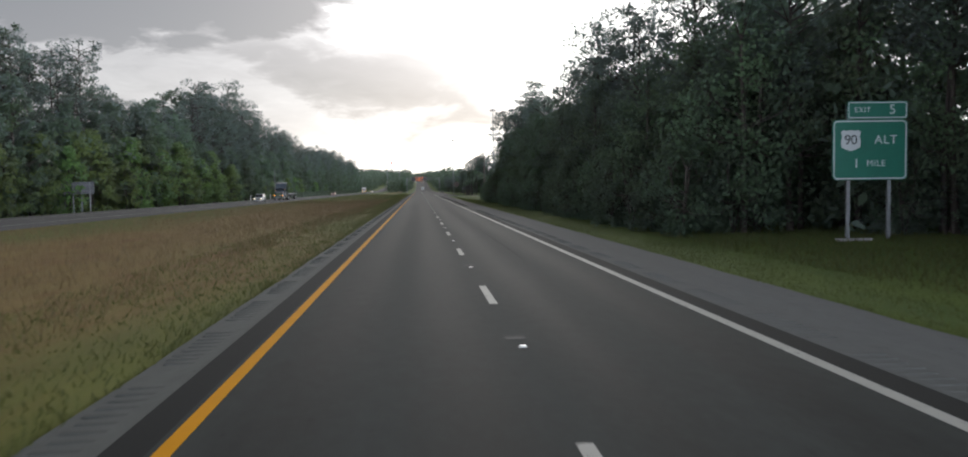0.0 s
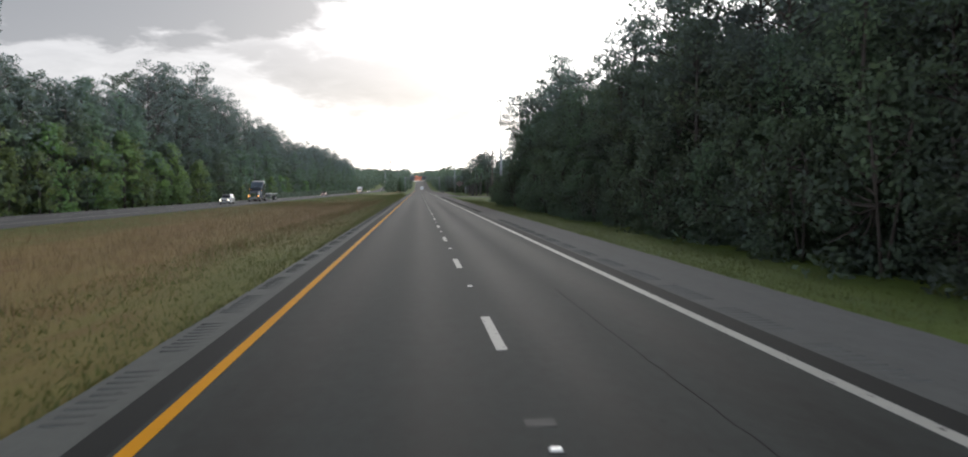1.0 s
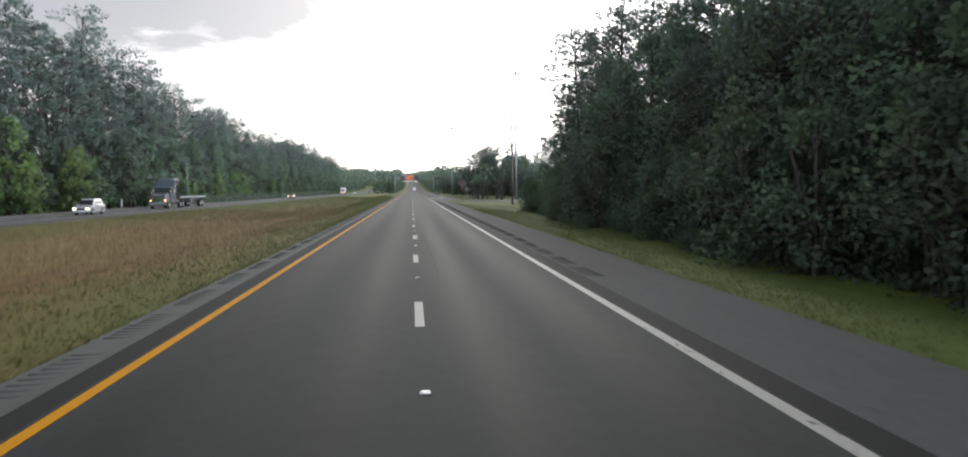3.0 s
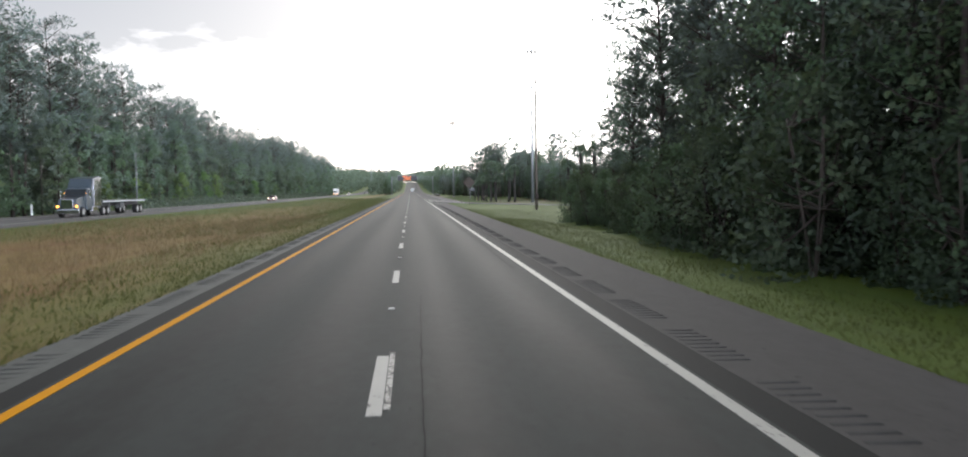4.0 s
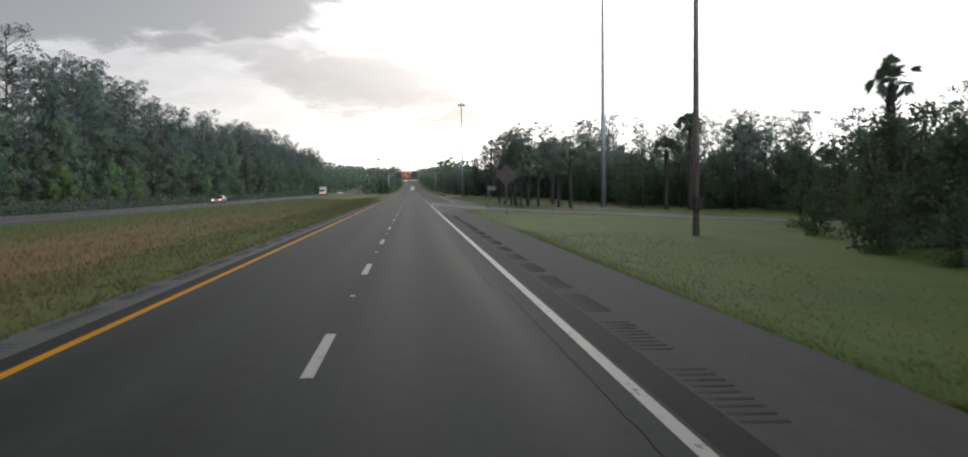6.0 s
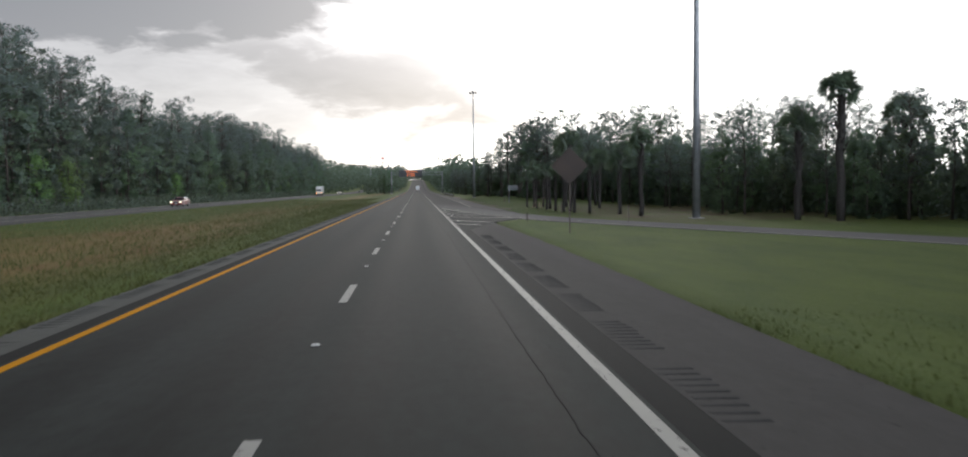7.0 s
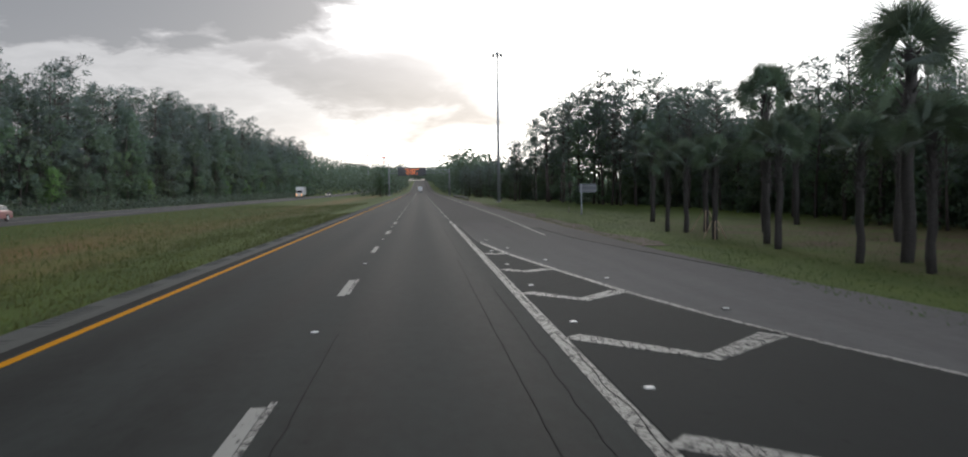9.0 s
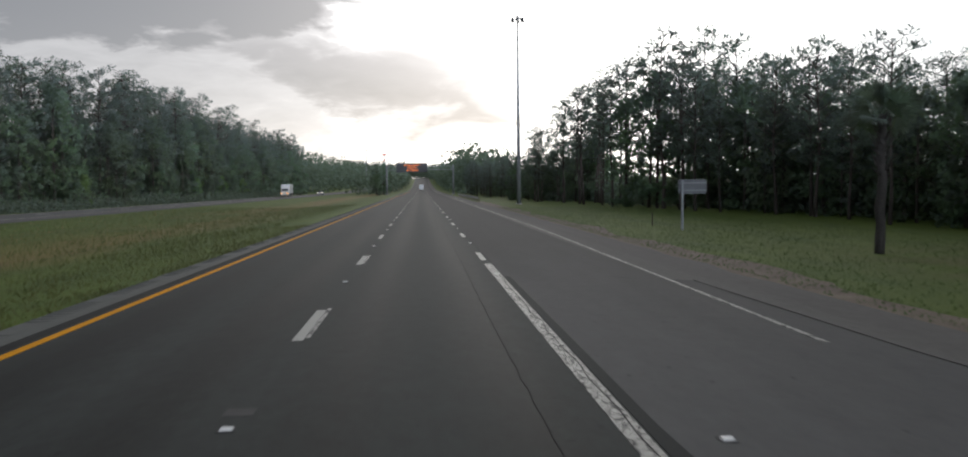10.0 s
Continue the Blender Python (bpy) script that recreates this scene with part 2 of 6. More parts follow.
def worn_paint(name, paint, under, wear, plates=0.0, gloss=0.3):
    """Road paint, rubbed through to the asphalt in flakes and cracks."""
    m, nt, b = new_material(name)
    vec = place_vec(nt)
    flake = noise_tex(nt, mapped(nt, vec, (1, 0.5, 1)), 9, 6, 0.7)
    dirt = noise_tex(nt, vec, 1.4, 3, 0.6)
    gone = ramp(nt, flake, [(wear, 1.0), (wear + 0.05, 0.0)])
    if plates:                      # broken into plates, with dark cracks between
        vor = nt.nodes.new("ShaderNodeTexVoronoi")
        vor.feature = "DISTANCE_TO_EDGE"
        vor.inputs["Scale"].default_value = plates
        bent = nt.nodes.new("ShaderNodeVectorMath")
        bent.operation = "ADD"
        nt.links.new(vec, bent.inputs[0])
        wob = nt.nodes.new("ShaderNodeCombineXYZ")
        for i in range(2):
            nt.links.new(math_node(nt, "MULTIPLY", flake, 0.12), wob.inputs[i])
        nt.links.new(wob.outputs[0], bent.inputs[1])
        nt.links.new(bent.outputs[0], vor.inputs["Vector"])
        wide = math_node(nt, "MULTIPLY_ADD", dirt, 0.14, -0.015)
        split = math_node(nt, "LESS_THAN", vor.outputs["Distance"], wide)
        gone = math_node(nt, "MAXIMUM", gone, split)
    shade = mix_rgb(nt, math_node(nt, "MULTIPLY", dirt, 0.5), paint, tuple(p * 0.6 for p in paint))
    nt.links.new(mix_rgb(nt, gone, shade, under), b.inputs["Base Color"])
    b.inputs["Roughness"].default_value = 0.7
    b.inputs["Specular IOR Level"].default_value = gloss
    bumped(nt, b, flake, 0.2, 0.004)
    return m


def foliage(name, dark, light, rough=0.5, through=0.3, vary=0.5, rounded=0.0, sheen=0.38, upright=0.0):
    """Leaves: gloss on the front, light coming through; varied from leaf to leaf and tree to tree."""
    m, nt, b = new_material(name)
    isl = nt.nodes.new("ShaderNodeNewGeometry").outputs["Random Per Island"]
    info = nt.nodes.new("ShaderNodeObjectInfo").outputs["Random"]
    col = mix_rgb(nt, isl, dark, light)
    hsv = nt.nodes.new("ShaderNodeHueSaturation")
    nt.links.new(math_node(nt, "MULTIPLY_ADD", info, vary, 1 - vary / 2), hsv.inputs["Value"])
    nt.links.new(math_node(nt, "MULTIPLY_ADD", info, 0.05, 0.475), hsv.inputs["Hue"])
    nt.links.new(col, hsv.inputs["Color"])
    nt.links.new(hsv.outputs[0], b.inputs["Base Color"])
    b.inputs["Roughness"].default_value = rough
    b.inputs["Specular IOR Level"].default_value = 0.12
    b.inputs["Sheen Weight"].default_value = sheen        # bluish sheen lightens the leaves in place of haze
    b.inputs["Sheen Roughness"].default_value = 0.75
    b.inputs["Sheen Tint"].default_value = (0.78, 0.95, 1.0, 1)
    tr = nt.nodes.new("ShaderNodeBsdfTranslucent")
    nt.links.new(hsv.outputs[0], tr.inputs[0])
    if upright:                     # short blades stand as thick as fur and shade like the sward they make
        up = nt.nodes.new("ShaderNodeMix")
        up.data_type = "VECTOR"
        up.inputs[0].default_value = upright
        nt.links.new(nt.nodes.new("ShaderNodeNewGeometry").outputs["Normal"], up.inputs[4])
        up.inputs[5].default_value = (0, 0, 1)
        nt.links.new(up.outputs[1], b.inputs["Normal"])
    if rounded:                     # leaves turn towards the outside of their crown
        out = nt.nodes.new("ShaderNodeVectorMath")
        out.operation = "NORMALIZE"
        nt.links.new(mapped(nt, nt.nodes.new("ShaderNodeTexCoord").outputs["Object"], (1, 1, 0.35), (0, 0, -2.0)), out.inputs[0])
        turn = nt.nodes.new("ShaderNodeVectorTransform")
        turn.vector_type, turn.convert_from, turn.convert_to = "NORMAL", "OBJECT", "WORLD"
        nt.links.new(out.outputs[0], turn.inputs[0])
        mixed = nt.nodes.new("ShaderNodeMix")
        mixed.data_type = "VECTOR"
        mixed.inputs[0].default_value = rounded
        nt.links.new(nt.nodes.new("ShaderNodeNewGeometry").outputs["Normal"], mixed.inputs[4])
        nt.links.new(turn.outputs[0], mixed.inputs[5])
        unit = nt.nodes.new("ShaderNodeVectorMath")
        unit.operation = "NORMALIZE"
        nt.links.new(mixed.outputs[1], unit.inputs[0])
        nt.links.new(unit.outputs[0], b.inputs["Normal"])
    mx = nt.nodes.new("ShaderNodeMixShader")
    mx.inputs[0].default_value = through
    nt.links.new(b.outputs[0], mx.inputs[1])
    nt.links.new(tr.outputs[0], mx.inputs[2])
    nt.links.new(mx.outputs[0], nt.nodes["Material Output"].inputs[0])
    return m


def plain(name, colour, rough=0.5, metal=0.0, emit=0.0):
    m, nt, b = new_material(name)
    b.inputs["Base Color"].default_value = (*colour, 1)
    b.inputs["Roughness"].default_value = rough
    b.inputs["Metallic"].default_value = metal
    if emit:
        b.inputs["Emission Color"].default_value = (*colour, 1)
        b.inputs["Emission Strength"].default_value = emit
    return m


def grass_material():
    """Mown verge: greens near the pavement, straw and rust-coloured seed heads in the middle of the median."""
    m, nt, b = new_material("verge_grass")
    vec = place_vec(nt)
    sep = nt.nodes.new("ShaderNodeSeparateXYZ")
    nt.links.new(vec, sep.inputs[0])
    big = noise_tex(nt, mapped(nt, vec, (0.16, 0.035, 1)), 1.0, 5, 0.6)
    mid = noise_tex(nt, mapped(nt, vec, (0.9, 0.35, 1)), 1.0, 4, 0.6)
    fine = noise_tex(nt, vec, 22, 3, 0.7)
    green = mix_rgb(nt, fine, (0.055, 0.088, 0.013), (0.106, 0.152, 0.024))
    green = mix_rgb(nt, 1.0, green, ramp(nt, noise_tex(nt, mapped(nt, vec, (0.5, 0.16, 1), (3, 9, 0)), 1.0, 5, 0.65), [(0.3, (0.72, 0.80, 0.80)), (0.7, (1.18, 1.12, 1.0))]), "MULTIPLY")
    straw = mix_rgb(nt, fine, (0.142, 0.098, 0.028), (0.292, 0.208, 0.070))
    rust = mix_rgb(nt, fine, (0.126, 0.060, 0.021), (0.232, 0.122, 0.046))
    # distance of a point from the middle of the median, which dries out most
    off = math_node(nt, "ABSOLUTE", math_node(nt, "ADD", sep.outputs[0], 16.0))
    dry = math_node(nt, "MULTIPLY_ADD", off, -0.050, 0.82)
    far = nt.nodes.new("ShaderNodeMapRange")
    nt.links.new(sep.outputs[1], far.inputs[0])
    far.inputs[1].default_value, far.inputs[2].default_value = 150, 300
    far.inputs[3].default_value, far.inputs[4].default_value = 0.0, -0.42
    dry = math_node(nt, "ADD", dry, far.outputs[0])
    dry = math_node(nt, "ADD", dry, math_node(nt, "MULTIPLY_ADD", big, 0.9, -0.45))
    dryf = ramp(nt, dry, [(0.10, 0.0), (0.55, 1.0)])
    rustf = ramp(nt, math_node(nt, "ADD", math_node(nt, "MULTIPLY", mid, 0.5), math_node(nt, "MULTIPLY", big, 0.5)), [(0.46, 0.0), (0.66, 1.0)])
    col = mix_rgb(nt, dryf, green, mix_rgb(nt, rustf, straw, rust))
    # fallen pine straw under the palms and pines past the ramp
    past = nt.nodes.new("ShaderNodeMapRange")
    nt.links.new(sep.outputs[0], past.inputs[0])
    past.inputs[1].default_value, past.inputs[2].default_value = 13.5, 18.5
    from_y = nt.nodes.new("ShaderNodeMapRange")
    nt.links.new(sep.outputs[1], from_y.inputs[0])
    from_y.inputs[1].default_value, from_y.inputs[2].default_value = 236, 256
    to_y = nt.nodes.new("ShaderNodeMapRange")
    nt.links.new(sep.outputs[1], to_y.inputs[0])
    to_y.inputs[1].default_value, to_y.inputs[2].default_value = 314, 292
    spots = noise_tex(nt, vec, 0.33, 4, 0.6)
    band = math_node(nt, "MULTIPLY", from_y.outputs[0], to_y.outputs[0])
    litter = math_node(nt, "MULTIPLY", math_node(nt, "MULTIPLY", past.outputs[0], band), ramp(nt, spots, [(0.36, 0.1), (0.58, 0.9)]))
    col = mix_rgb(nt, litter, col, mix_rgb(nt, fine, (0.060, 0.042, 0.024), (0.135, 0.092, 0.055)))
    nt.links.new(col, b.inputs["Base Color"])
    b.inputs["Roughness"].default_value = 0.9
    b.inputs["Specular IOR Level"].default_value = 0.2
    hgt = math_node(nt, "ADD", fine, math_node(nt, "MULTIPLY", mid, 2.0))
    bumped(nt, b, hgt, 0.35, 0.06)
    return m


M_LANE = asphalt("lane_asphalt", 0.016, 0.046, 0.84, 0.17, (0.89, 1.0, 0.93))
M_MARGIN = asphalt("fresh_asphalt_margin", 0.014, 0.023, 0.9, 0.0, (0.93, 1.0, 0.94))
M_SHOULDER = asphalt("weathered_shoulder", 0.096, 0.146, 0.9, 0.0, (0.97, 1.0, 0.91))
M_RAMP = asphalt("ramp_asphalt", 0.100, 0.148, 0.9, newer=(286, 326, 0.036, 0.060))
M_OPPOSITE = asphalt("opposite_asphalt", 0.075, 0.115, 0.9)
M_GORE = asphalt("gore_asphalt", 0.021, 0.034, 0.9, 0.0, (0.90, 1.0, 0.95))
M_SANDY = asphalt("sand_dusted_shoulder", 0.085, 0.135, 0.95, 0.0, (1.04, 1.0, 0.93))
M_WHITE = worn_paint("white_road_paint", (0.43, 0.425, 0.385), (0.05, 0.05, 0.05), 0.35)
M_FLAKED = worn_paint("flaked_white_paint", (0.43, 0.42, 0.38), (0.035, 0.035, 0.035), 0.40, 7.5)
M_YELLOW = worn_paint("yellow_road_paint", (0.74, 0.325, 0.003), (0.07, 0.06, 0.05), 0.26, gloss=0.06)
M_RUMBLE = asphalt("rumble_bar_asphalt", 0.072, 0.104, 0.95, 0.0, (0.97, 1.0, 0.92))
M_RUMBLE_OUTER = asphalt("outer_rumble_bar_asphalt", 0.086, 0.126, 0.95, 0.0, (0.96, 1.0, 0.95))
M_RUMBLE_OLD = asphalt("old_rumble_bar_asphalt", 0.048, 0.072, 0.95)
M_SHOULDER_OUTER = asphalt("outer_shoulder_asphalt", 0.092, 0.136, 0.92, 0.0, (0.96, 1.0, 0.965), newer=(62, 106, 0.058, 0.088))
M_SHOULDER_OLD = asphalt("brown_grey_shoulder", 0.058, 0.088, 0.95, 0.0, (1.03, 0.99, 0.94))
M_GRASS = grass_material()
M_BLADE = foliage("grass_blades", (0.074, 0.097, 0.015), (0.132, 0.157, 0.033), 0.7, 0.4, 0.0, sheen=0.08, upright=0.8)
M_MOWN = foliage("mown_grass", (0.056, 0.112, 0.020), (0.084, 0.150, 0.030), 0.8, 0.3, 0.0, sheen=0.08, upright=0.8)
M_STRAW = foliage("dry_grass_stems", (0.165, 0.110, 0.040), (0.295, 0.210, 0.080), 0.8, 0.2, 0.0, sheen=0.08, upright=0.8)
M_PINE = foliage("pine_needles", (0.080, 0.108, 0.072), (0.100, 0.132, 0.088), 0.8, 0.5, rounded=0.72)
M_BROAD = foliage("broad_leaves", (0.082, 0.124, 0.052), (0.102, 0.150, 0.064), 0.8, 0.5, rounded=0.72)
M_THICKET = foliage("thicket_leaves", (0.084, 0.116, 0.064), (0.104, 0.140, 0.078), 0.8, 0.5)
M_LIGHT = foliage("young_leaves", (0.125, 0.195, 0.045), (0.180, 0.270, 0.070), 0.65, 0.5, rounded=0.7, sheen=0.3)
M_PALM = foliage("palm_fronds", (0.045, 0.066, 0.032), (0.080, 0.108, 0.052), 0.6, 0.3, sheen=0.2)
M_BARK = rough_material("pine_bark", (0.022, 0.017, 0.014), (0.075, 0.058, 0.048), 14, 3, 0.9, 0.8, 0.03, (1, 1, 0.25), vary=0.4)
M_PALMBARK = rough_material("palm_bark", (0.018, 0.016, 0.014), (0.055, 0.048, 0.042), 18, 5, 0.9, 0.8, 0.03, (1, 1, 3))
M_STEEL = rough_material("galvanised_steel", (0.17, 0.178, 0.185), (0.29, 0.30, 0.305), 30, 2, 0.55, 0.05, 0.002, metal=0.6)
M_WOODPOLE = rough_material("weathered_wood_pole", (0.07, 0.055, 0.045), (0.18, 0.15, 0.125), 25, 2, 0.85, 0.5, 0.01, (1, 1, 0.1))
M_CONCRETE = rough_material("concrete", (0.26, 0.25, 0.235), (0.42, 0.41, 0.39), 30, 2, 0.85, 0.3, 0.01)
M_TAR = asphalt("crack_sealant", 0.014, 0.020, 0.95)

# ---- building helpers ----


def mesh_object(name, verts, faces, material, parent=None, label="", smooth=False):
    me = bpy.data.meshes.new(name)
    me.from_pydata(verts, [], faces)
    if smooth:
        me.polygons.foreach_set("use_smooth", [True] * len(me.polygons))
    me.materials.append(material)
    me.update()
    ob = new(name, me)
    ob.parent = parent
    if label:
        ob["label"] = label
    return ob


def part(name, bm, material, parent, label="", smooth=False):
    me = bpy.data.meshes.new(name)
    bm.to_mesh(me)
    bm.free()
    if smooth:
        me.polygons.foreach_set("use_smooth", [True] * len(me.polygons))
    me.materials.append(material)
    ob = new(name, me)
    ob.parent = parent
    if label:
        ob["label"] = label
    return ob


def same_mesh(name, data, parent, m):
    """One more piece on shared mesh data."""
    ob = new(name, data)
    ob.parent = parent
    ob.matrix_basis = m
    return ob


def thing(name, m, label, category, group="", kind=""):
    e = new(name)
    e.matrix_basis = m
    e.empty_display_size = 0.3
    return tagged(e, label, category, group, kind)


def box_bm(sx, sy, sz, bevel=0.0, at=(0, 0, 0), rot=None, bm=None, taper=None):
    """A box of full sizes round a point, bevelled; taper scales its top."""
    own = bmesh.new()
    bmesh.ops.create_cube(own, size=1)
    for v in own.verts:
        k = taper if taper and v.co.z > 0 else (1, 1)
        v.co = Vector((v.co.x * sx * k[0], v.co.y * sy * k[1], v.co.z * sz))
    if bevel:
        bmesh.ops.bevel(own, geom=own.edges[:], offset=bevel, segments=2, affect="EDGES", profile=0.6)
    m = Matrix.Translation(at) @ (rot.to_4x4() if rot else Matrix.Identity(4))
    bmesh.ops.transform(own, matrix=m, verts=own.verts)
    if bm is None:
        return own
    tmp = bpy.data.meshes.new("tmp")
    own.to_mesh(tmp)
    own.free()
    bm.from_mesh(tmp)
    bpy.data.meshes.remove(tmp)
    return bm


def tube_data(points, radii, sides, verts, faces, cap=True):
    """Adds a tapered tube along points to verts and faces."""
    base = len(verts)
    n = len(points)
    for i, p in enumerate(points):
        p = Vector(p)
        d = (Vector(points[min(i + 1, n - 1)]) - Vector(points[max(i - 1, 0)])).normalized()
        a = d.orthogonal().normalized() if abs(d.z) < 0.95 else Vector((1, 0, 0))
        a = (a - d * a.dot(d)).normalized()
        b = d.cross(a)
        for k in range(sides):
            w = 2 * math.pi * k / sides
            verts.append(tuple(p + (a * math.cos(w) + b * math.sin(w)) * radii[i]))
    for i in range(n - 1):
        for k in range(sides):
            k2 = (k + 1) % sides
            faces.append((base + i * sides + k, base + i * sides + k2, base + (i + 1) * sides + k2, base + (i + 1) * sides + k))
    if cap:
        faces.append(tuple(base + (n - 1) * sides + k for k in range(sides)))
        faces.append(tuple(base + k for k in reversed(range(sides))))


def leaf_cards(rng, centres, length, width, out=None, droop=0.0):
    """Pointed leaves round each centre: arrays of vertices and four-cornered faces. out: the way that each leaf points."""
    n = len(centres)
    d = rng.normal(size=(n, 3))
    if out is not None:
        d = d * 0.55 + out
    d[:, 2] -= droop
    d /= np.linalg.norm(d, axis=1)[:, None] + 1e-9
    r = rng.normal(size=(n, 3))
    s = np.cross(d, r)
    s /= np.linalg.norm(s, axis=1)[:, None] + 1e-9
    k = rng.uniform(0.65, 1.35, (n, 1))
    L, W = length * k, width * k
    c = np.asarray(centres)
    v = np.stack([c - d * L * 0.5, c + s * W * 0.5 + d * L * 0.08, c + d * L * 0.5, c - s * W * 0.5 + d * L * 0.08], axis=1).reshape(-1, 3)
    f = np.arange(4 * n).reshape(-1, 4)
    return v, f


def fast_mesh(name, v, f, material, parent=None, label=""):
    me = bpy.data.meshes.new(name)
    me.vertices.add(len(v))
    me.vertices.foreach_set("co", np.asarray(v, dtype=np.float32).ravel())
    f = np.asarray(f, dtype=np.int32)
    k = f.shape[1]
    me.loops.add(f.size)
    me.loops.foreach_set("vertex_index", f.ravel())
    me.polygons.add(len(f))
    me.polygons.foreach_set("loop_start", np.arange(0, f.size, k, dtype=np.int32))
    me.update(calc_edges=True)
    me.materials.append(material)
    ob = new(name, me)
    ob.parent = parent
    if label:
        ob["label"] = label
    return ob


# ---- ground and pavement ----
# the yellow edge line stands at x = -3.6, the lane dashes at 0, the white edge line at 3.74
DASH = 12.192                                 # 10 ft dash and 30 ft gap


def interp(x, pts):
    if x <= pts[0][0]:
        return pts[0][1]
    for (a, za), (b, zb) in zip(pts, pts[1:]):
        if x <= b:
            return za + (zb - za) * (x - a) / (b - a)
    return pts[-1][1]


SECTION = [(-46.5, -0.60), (-44.0, -0.30), (-29.3, -0.22), (-25, -0.42), (-17, -0.62), (-9, -0.25), (-5.05, -0.01), (-3.6, 0.0655),
           (6.9, -0.1256), (9.6, -0.308)]


def rise(y):
    """The land climbs towards the woods on the horizon."""
    return interp(y, [(640, 0.0), (760, 0.5), (880, 2.0), (1000, 4.6), (1120, 8.0), (1300, 12.5), (1600, 15.0), (2200, 12.0), (4200, 0.0)])


def ground_z(x, y):
    return interp(x, SECTION) + rise(y)


def road_z(x):
    return -FALL * x


def ramp_near(y):
    return interp(y, [(150, 48.5), (200, 31.0), (215, 25.6), (230, 19.6), (241, 15.0), (250, 11.2), (253, 10.3), (257.5, 9.0), (261, 7.6), (263.5, 6.8), (267, 6.1), (272.7, 5.3), (278, 4.6), (285.6, 3.96), (300, 3.95)])


def ramp_far(y):
    return interp(y, [(150, 53.0), (200, 35.6), (215, 30.2), (230, 24.1), (241, 19.6), (250, 15.9), (256, 13.7), (263, 12.2), (272, 11.3), (284, 10.9), (300, 10.7)])


def ground_sheet():
    xs = [-3000, -900, -300, -150, -90, -60, -46.5, -44, -40, -35, -29.3, -25, -21, -17, -13, -9, -7, -5.05, -4.9, -3.6, 0, 3.7, 6.8, 6.9, 8, 9.6, 10.5, 11.2, 13, 18, 25, 40, 70, 150, 400, 1000, 3000]
    ys = [-900, -300, -120] + list(range(-60, 460, 6)) + [480, 520, 600, 640, 700, 760, 820, 880, 940, 1000, 1060, 1120, 1200, 1300, 1600, 2200, 4200]
    verts, faces = [], []
    for y in ys:
        for x in xs:
            z = ground_z(x, y)
            if -44 < x < -29.3 or -5 < x < 6.88:
                z -= 0.12
            elif -60 < x < 60 and not (x > 6.9 and 140 < y < 700) and not -45 < x < -28 and abs(x + 5) > 0.2 and abs(x - 6.85) > 0.1:
                z += 0.05 * noise.noise(Vector((x * 0.25, y * 0.11, 0)))
            if y > 230 and 6.85 < x < ramp_far(y) - 0.3:
                z -= 0.016
            verts.append((x, y, z))
    n = len(xs)
    for j in range(len(ys) - 1):
        for i in range(n - 1):
            faces.append((j * n + i, j * n + i + 1, (j + 1) * n + i + 1, (j + 1) * n + i))
    return tagged(mesh_object("ground", verts, faces, M_GRASS, smooth=True), "rough grass verge and median, green turning straw-brown", "ground", kind="structure")


def strip(name, edges, ys, zfun, material, parent=None, thick=0.10, label="", cols=1):
    """A slab along the road between two edges, given as functions of y; zfun(x) is its top, taken at cols + 1 points across."""
    verts, faces = [], []
    n = cols + 3
    for y in ys:
        a, b = edges[0](y), edges[1](y)
        xs = [a + (b - a) * i / cols for i in range(cols + 1)]
        lift = rise(y)
        verts.append((a, y, zfun(a) - thick + lift))
        verts += [(x, y, zfun(x) + lift) for x in xs]
        verts.append((b, y, zfun(b) - thick + lift))
    for j in range(len(ys) - 1):
        o = n * j
        for k in range(n - 1):
            faces.append((o + k, o + k + n, o + k + n + 1, o + k + 1))
    faces.append(tuple(range(n)))
    o = n * (len(ys) - 1)
    faces.append(tuple(o + k for k in reversed(range(n))))
    return mesh_object(name, verts, faces, material, parent, label)


def const(v):
    return lambda y: v


def span(a, b, step):
    n = max(1, int(math.ceil((b - a) / step)))
    return [a + (b - a) * i / n for i in range(n + 1)]


ground_sheet()
LONG = span(-120, 640, 40) + [700, 760, 820, 880, 940, 1000, 1060, 1120, 1200, 1300, 1600, 2200]
road = tagged(strip("road", (const(-3.75), const(3.9)), LONG, road_z, M_LANE), "grey asphalt two-lane carriageway with polished wheel tracks", "road", kind="structure")
M_LEFT_Z = lambda x: 0.0655 + 0.045 * (x + 3.6) if x < -3.6 else road_z(x)
MARGIN_EDGE = lambda y: interp(y, [(150, -4.18), (240, -4.07)]) + 0.012 * noise.noise(Vector((5, y * 0.2, 0)))
tagged(strip("pavement_margin_left", (MARGIN_EDGE, const(-3.752)), span(-120, 640, 10) + LONG[20:], M_LEFT_Z, M_MARGIN), "dark fresh asphalt strip beside the yellow line", "pavement", kind="structure")
shoulder_left = tagged(strip("pavement_shoulder_left", (lambda y: interp(y, [(0, -4.95), (100, -4.98), (145, -5.06), (200, -5.0), (250, -4.92), (300, -4.85)]) + 0.07 * noise.noise(Vector((0, y * 0.35, 0))), lambda y: MARGIN_EDGE(y) - 0.002), span(-120, 480, 0.8) + LONG[20:], M_LEFT_Z, M_SHOULDER),
                       "weathered grey inner shoulder with rumble bars", "shoulder", kind="structure")
